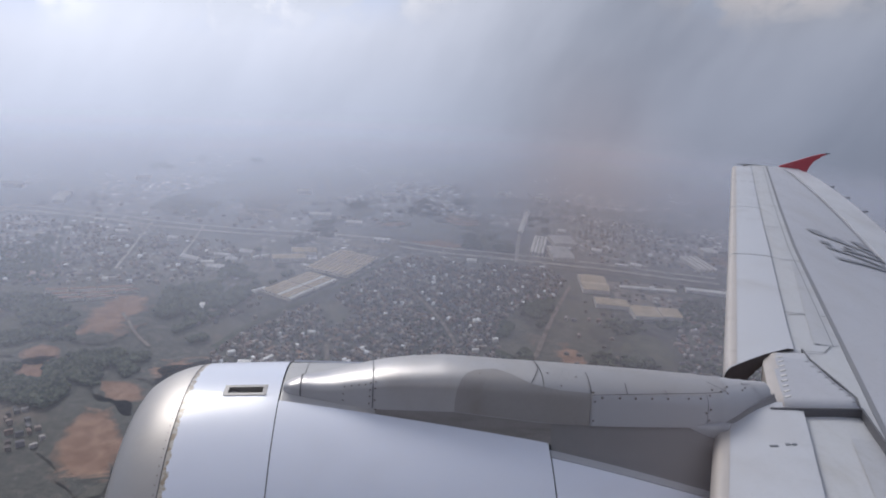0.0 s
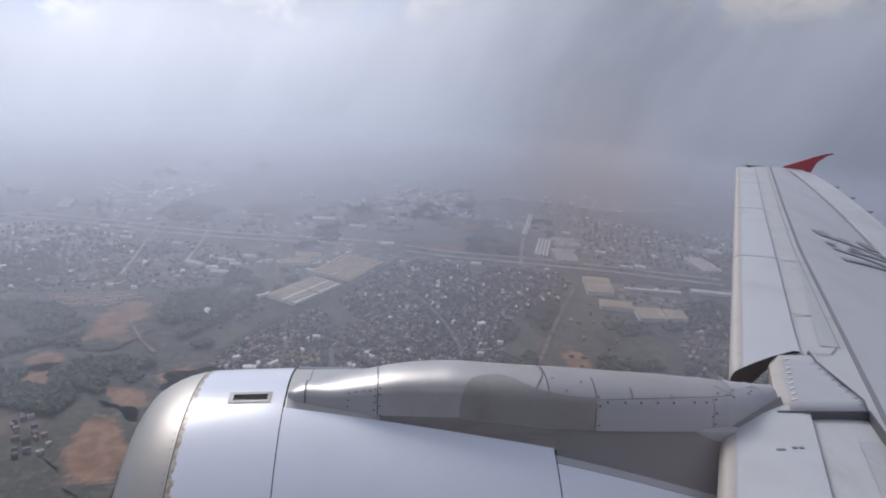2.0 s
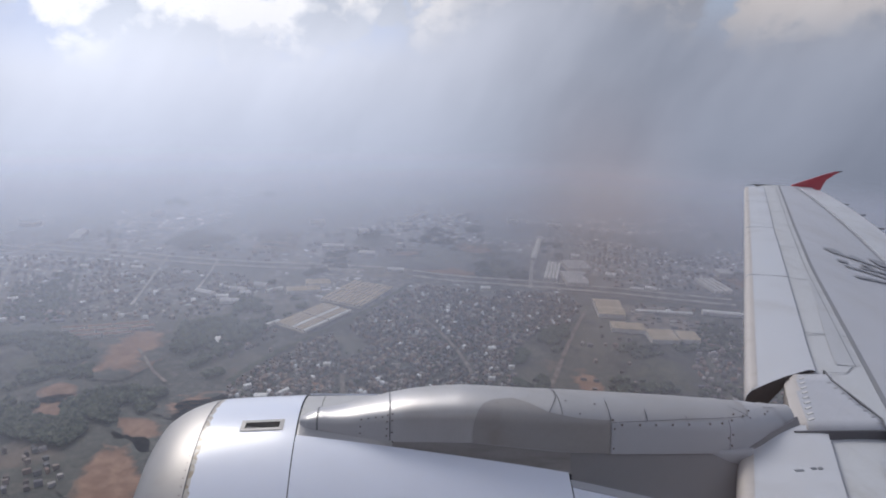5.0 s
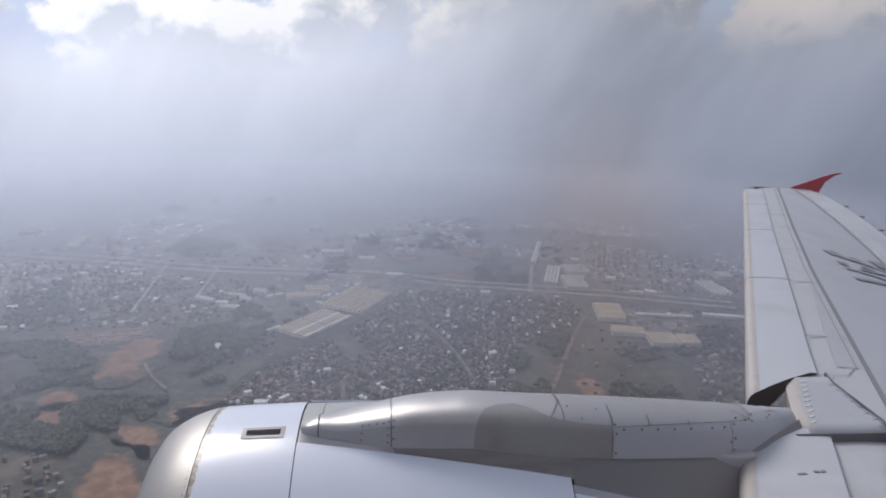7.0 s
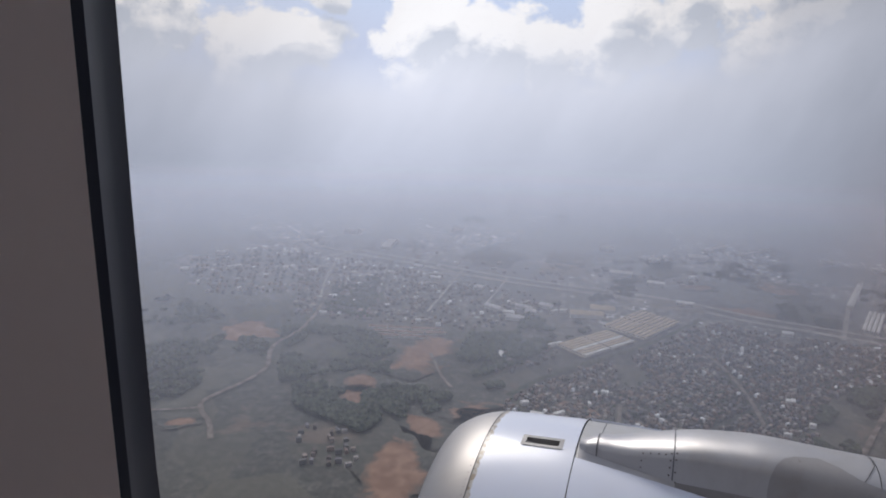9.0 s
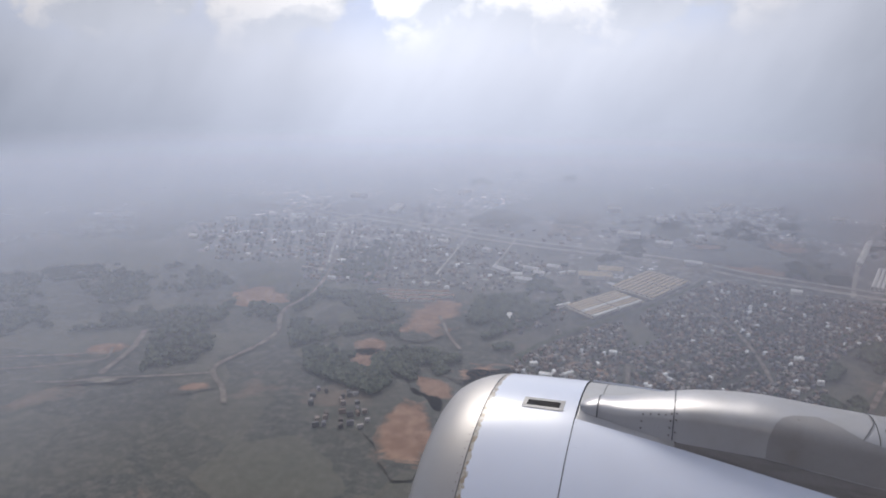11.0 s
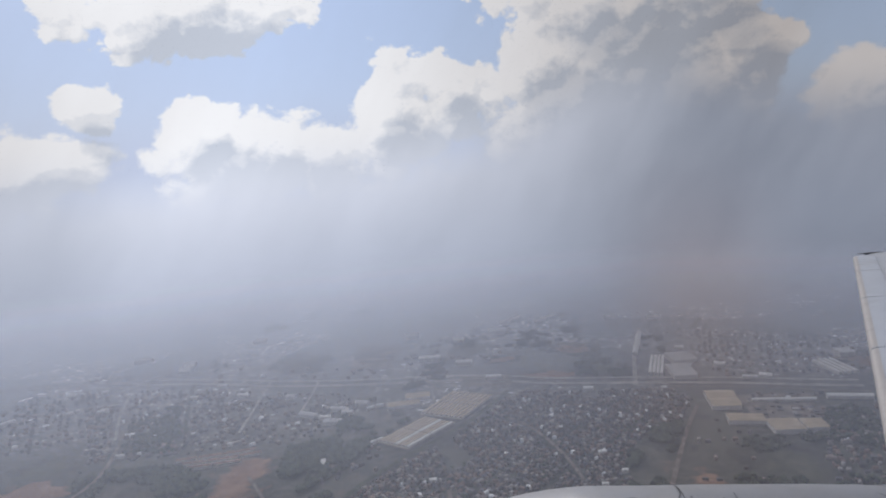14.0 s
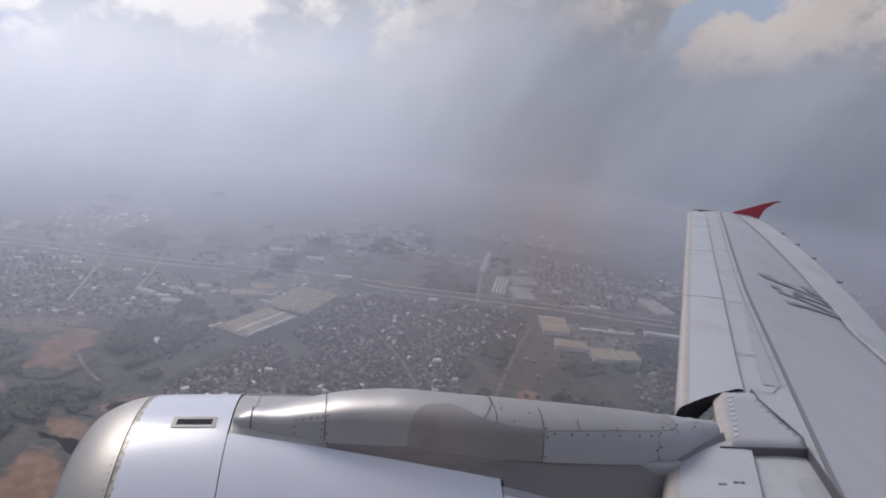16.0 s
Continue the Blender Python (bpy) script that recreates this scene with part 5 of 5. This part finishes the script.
# registration and stencil marks as plain bars
def wing_bar(x0, y0, x1, y1, wide):
    """A flat painted bar on the upper skin."""
    k, v = 8, []
    d = Vector((x1 - x0, y1 - y0, 0)).normalized() * wide / 2
    for t in steps(0, 1, k):
        x, y = x0 + (x1 - x0) * t, y0 + (y1 - y0) * t
        for sx, sy in ((-d.y, d.x), (d.y, -d.x)):
            v.append(wing_top(y + sy, x + sx - le_x(y + sy), 0.014))
    part("marking_bar", mesh_from("marking_bar", v, [(2 * i, 2 * i + 1, 2 * i + 3, 2 * i + 2) for i in range(k)]), BARGREY, wing, "worn dark grey marking bar")


for bar in ((6.39, 10.91, 6.4, 10.65, 0.12), (6.39, 10.64, 6.96, 10.36, 0.05), (6.16, 10.32, 6.27, 10.27, 0.1), (6.1, 10.07, 6.68, 9.94, 0.055), (6.37, 10.17, 6.89, 10.2, 0.05), (5.97, 9.65, 6.56, 9.77, 0.06), (6.56, 10.7, 6.64, 10.57, 0.11), (6.97, 10.8, 6.97, 10.53, 0.12), (6.53, 10.37, 6.6, 10.27, 0.1), (6.96, 10.36, 7.5, 10.1, 0.05), (6.68, 9.94, 7.3, 9.8, 0.055), (6.89, 10.2, 7.5, 10.2, 0.05), (6.56, 9.77, 7.2, 9.9, 0.06)):
    wing_bar(*bar[:4], bar[4] * 1.5)
for x, y, l in ((2.62, 5.03, 0.05), (2.72, 5.05, 0.03), (2.76, 5.05, 0.025)):
    wing_patch("stencil_bar", [(x, y), (x + l, y + 0.004), (x + l, y + 0.022), (x, y + 0.018)], MARK, 0.0115, "small dark stencil bar")
# static dischargers and the gap at the tip
for y in (11.9, 13.1, 14.0, 14.9):
    x, yy, z = wing_top(y, chord(y) - 0.01)
    rows = [[(x + d, y + 0.012 * math.cos(a), z - 0.01 + 0.012 * math.sin(a)) for a in (0, 1.57, 3.14, 4.71)] for d in (0.0, 0.16)]
    part("static_discharger", grid_mesh("static_discharger", rows, True), SEAL, wing, "thin dark static discharger rod")
wing_bar(8.36, 16.80, 8.80, 16.885, 0.03)
# control surface lines towards the trailing edge
for f in (0.72,):
    rows = [[wing_top(y, chord(y) * f + d, 0.004) for d in (-0.012, 0.012)] for y in steps(6.5, 16.6, 40)]
    part("flap_joint", grid_mesh("flap_joint", rows), MARK, wing)
rows = [[wing_top(y, chord(y) * f, 0.005) for f in steps(0.74, 1.0, 5)] for y in steps(7.0, 16.4, 40)]
part("flap", grid_mesh("flap", rows, False, 0.02), SLATWHITE, wing, "pale trailing edge flap and aileron")
# tip cap and red fence
rows = [[wing_top(16.9, c, 0.0) for c in steps(0.05, chord(16.9), 12)], [(le_x(16.9) + 0.25 + c * 0.93, 17.0, plane_z(16.95) - 0.03) for c in steps(0.05, chord(16.9), 12)],
        [(le_x(16.9) + 0.3 + c * 0.9, 17.0, plane_z(16.95) - 0.13) for c in steps(0.05, chord(16.9), 12)], [wing_low(16.9, c) for c in steps(0.05, chord(16.9), 12)]]
part("tip_cap", grid_mesh("tip_cap", rows), WINGGREY, wing, "light grey wing tip cap")


def fence():
    outline = [(9.26, 0.55), (9.62, 0.665), (9.95, 0.775), (10.22, 0.85), (10.36, 0.855), (10.20, 0.78), (10.02, 0.66), (9.92, 0.50), (9.84, 0.35), (9.70, 0.05), (9.55, -0.10), (9.30, 0.15)]
    v = [(x, 16.92 + 0.03 * (z - 0.5), z) for x, z in outline] + [(x, 16.96 + 0.03 * (z - 0.5), z) for x, z in outline]
    k = len(outline)
    f = [tuple(range(k)), tuple(range(2 * k - 1, k - 1, -1))] + [(i, (i + 1) % k, (i + 1) % k + k, i + k) for i in range(k)]
    part("tip_fence", mesh_from("tip_fence", v, f), RED, wing, "red painted wing tip fence")


fence()
part("fence_tip", mesh_from("fence_tip", [(10.30, 16.915, 0.861), (10.40, 16.915, 0.862), (10.31, 16.915, 0.825), (10.30, 16.975, 0.861), (10.40, 16.975, 0.862), (10.31, 16.975, 0.825)], [(0, 1, 2), (3, 5, 4), (0, 3, 4, 1), (1, 4, 5, 2), (2, 5, 3, 0)]), SEAL, wing, "dark worn tip of the fence")

# ---- cabin wall with its window ----
WIN_X, WIN_Z = 0.482, 0.405


def ring(half_w, half_h, y, power=3.4, k=72):
    out = []
    for i in range(k):
        a = 2 * math.pi * i / k
        c, s = math.cos(a), math.sin(a)
        dz = half_h * math.copysign(abs(s) ** (2 / power), s)
        out.append((WIN_X + half_w * math.copysign(abs(c) ** (2 / power), c), y - 0.18 * max(-0.25, min(0.25, dz)), WIN_Z + dz))
    return out


cabin = thing("cabin_wall", BANK, "grey plastic cabin side wall with an oval window opening", "cabin wall", kind="structure")
part("lining", grid_mesh("lining", [ring(0.75, 1.0, 1.44, 9), ring(0.30, 0.36, 1.447), ring(0.17, 0.235, 1.455), ring(0.150, 0.215, 1.468), ring(0.1256, 0.1908, 1.481)], True), LINING, cabin, "matt grey-brown window lining")
part("seal", grid_mesh("seal", [ring(0.1256, 0.1908, 1.481), ring(0.1254, 0.1906, 1.483), ring(0.138, 0.204, 1.500), ring(0.140, 0.206, 1.506)], True), RUBBERSHADE, cabin, "dark rubber window seal")


def body_ring(half_w, half_h, power):
    """A ring on the fuselage's round side."""
    out = []
    for x, y, z in ring(half_w, half_h, 1.52, power):
        dz = max(-1.8, min(1.8, z - WIN_Z))
        out.append((x, 1.52 - 0.18 * max(-0.25, min(0.25, dz)) - (1.98 - math.sqrt(1.98 ** 2 - dz * dz)) * (0.0 if half_h < 0.3 else 1.0), z))
    return out


part("skin", grid_mesh("skin", [ring(0.140, 0.206, 1.506), ring(0.155, 0.22, 1.52), body_ring(0.3, 0.4, 4), body_ring(0.8, 0.7, 6), body_ring(2.0, 1.1, 8), body_ring(4.5, 1.5, 9), body_ring(5.0, 1.8, 12)], True), SKIN, cabin, "white painted fuselage skin")
# the dim cabin behind, its back opening added unseen to light the lining
v = [(x, y, z) for x in (-0.27, 1.235) for y in (0.2, 1.4405) for z in (-0.6, 1.41)]
v += [(x, 0.2, z) for x, z in ((-0.1, -0.1), (1.1, -0.1), (1.1, 0.9), (-0.1, 0.9))]
part("cabin_shell", mesh_from("cabin_shell", v, [(4, 6, 7, 5), (0, 2, 6, 4), (1, 5, 7, 3), (0, 1, 3, 2), (0, 4, 9, 8), (4, 5, 10, 9), (5, 1, 11, 10), (1, 0, 8, 11)]), LINING, cabin, "dim grey cabin interior")


def pane():
    """The window's inner pane: clear, faintly dusty, with one warm streak painted for a reflection."""
    mat = bpy.data.materials.new("reflection_streak_pane")
    mat.use_nodes = True
    m = Nodes(mat.node_tree)
    co = m.add("ShaderNodeTexCoord").outputs["Object"]
    x, y, z = m.split(co)
    wave = m.noise(m.xyz(0.0, 0.0, z), 20.0, 3.0)
    off = m.math("DIVIDE", m.math("SUBTRACT", m.math("MULTIPLY_ADD", wave, 0.004, x), 0.512), 0.010)
    streak = m.math("EXPONENT", m.math("MULTIPLY", m.math("MULTIPLY", off, off), -1.0))
    streak = m.math("MULTIPLY", streak, m.ramp01(z, 0.46, 0.38))
    glare_or_dust = m.ramp01(m.noise(co, 60.0, 4.0), 0.3, 0.8, 0.0, 0.012)
    f = m.math("MULTIPLY_ADD", streak, 0.03, glare_or_dust)
    film = m.add("ShaderNodeBsdfTranslucent", Color=(0.75, 0.56, 0.48, 1))
    mixer = m.add("ShaderNodeMixShader")
    m.put(mixer.inputs[0], f)
    m.tree.links.new(m.add("ShaderNodeBsdfRefraction", IOR=1.0, Roughness=0.0).outputs[0], mixer.inputs[1])
    m.tree.links.new(film.outputs[0], mixer.inputs[2])
    m.tree.links.new(mixer.outputs[0], m.add("ShaderNodeOutputMaterial").inputs[0])
    edge = ring(0.139, 0.205, 1.504)
    ob = part("pane", mesh_from("pane", edge, [tuple(range(len(edge)))]), mat, cabin, "clear window pane with a faint painted reflection streak")
    ob.visible_shadow = False


pane()
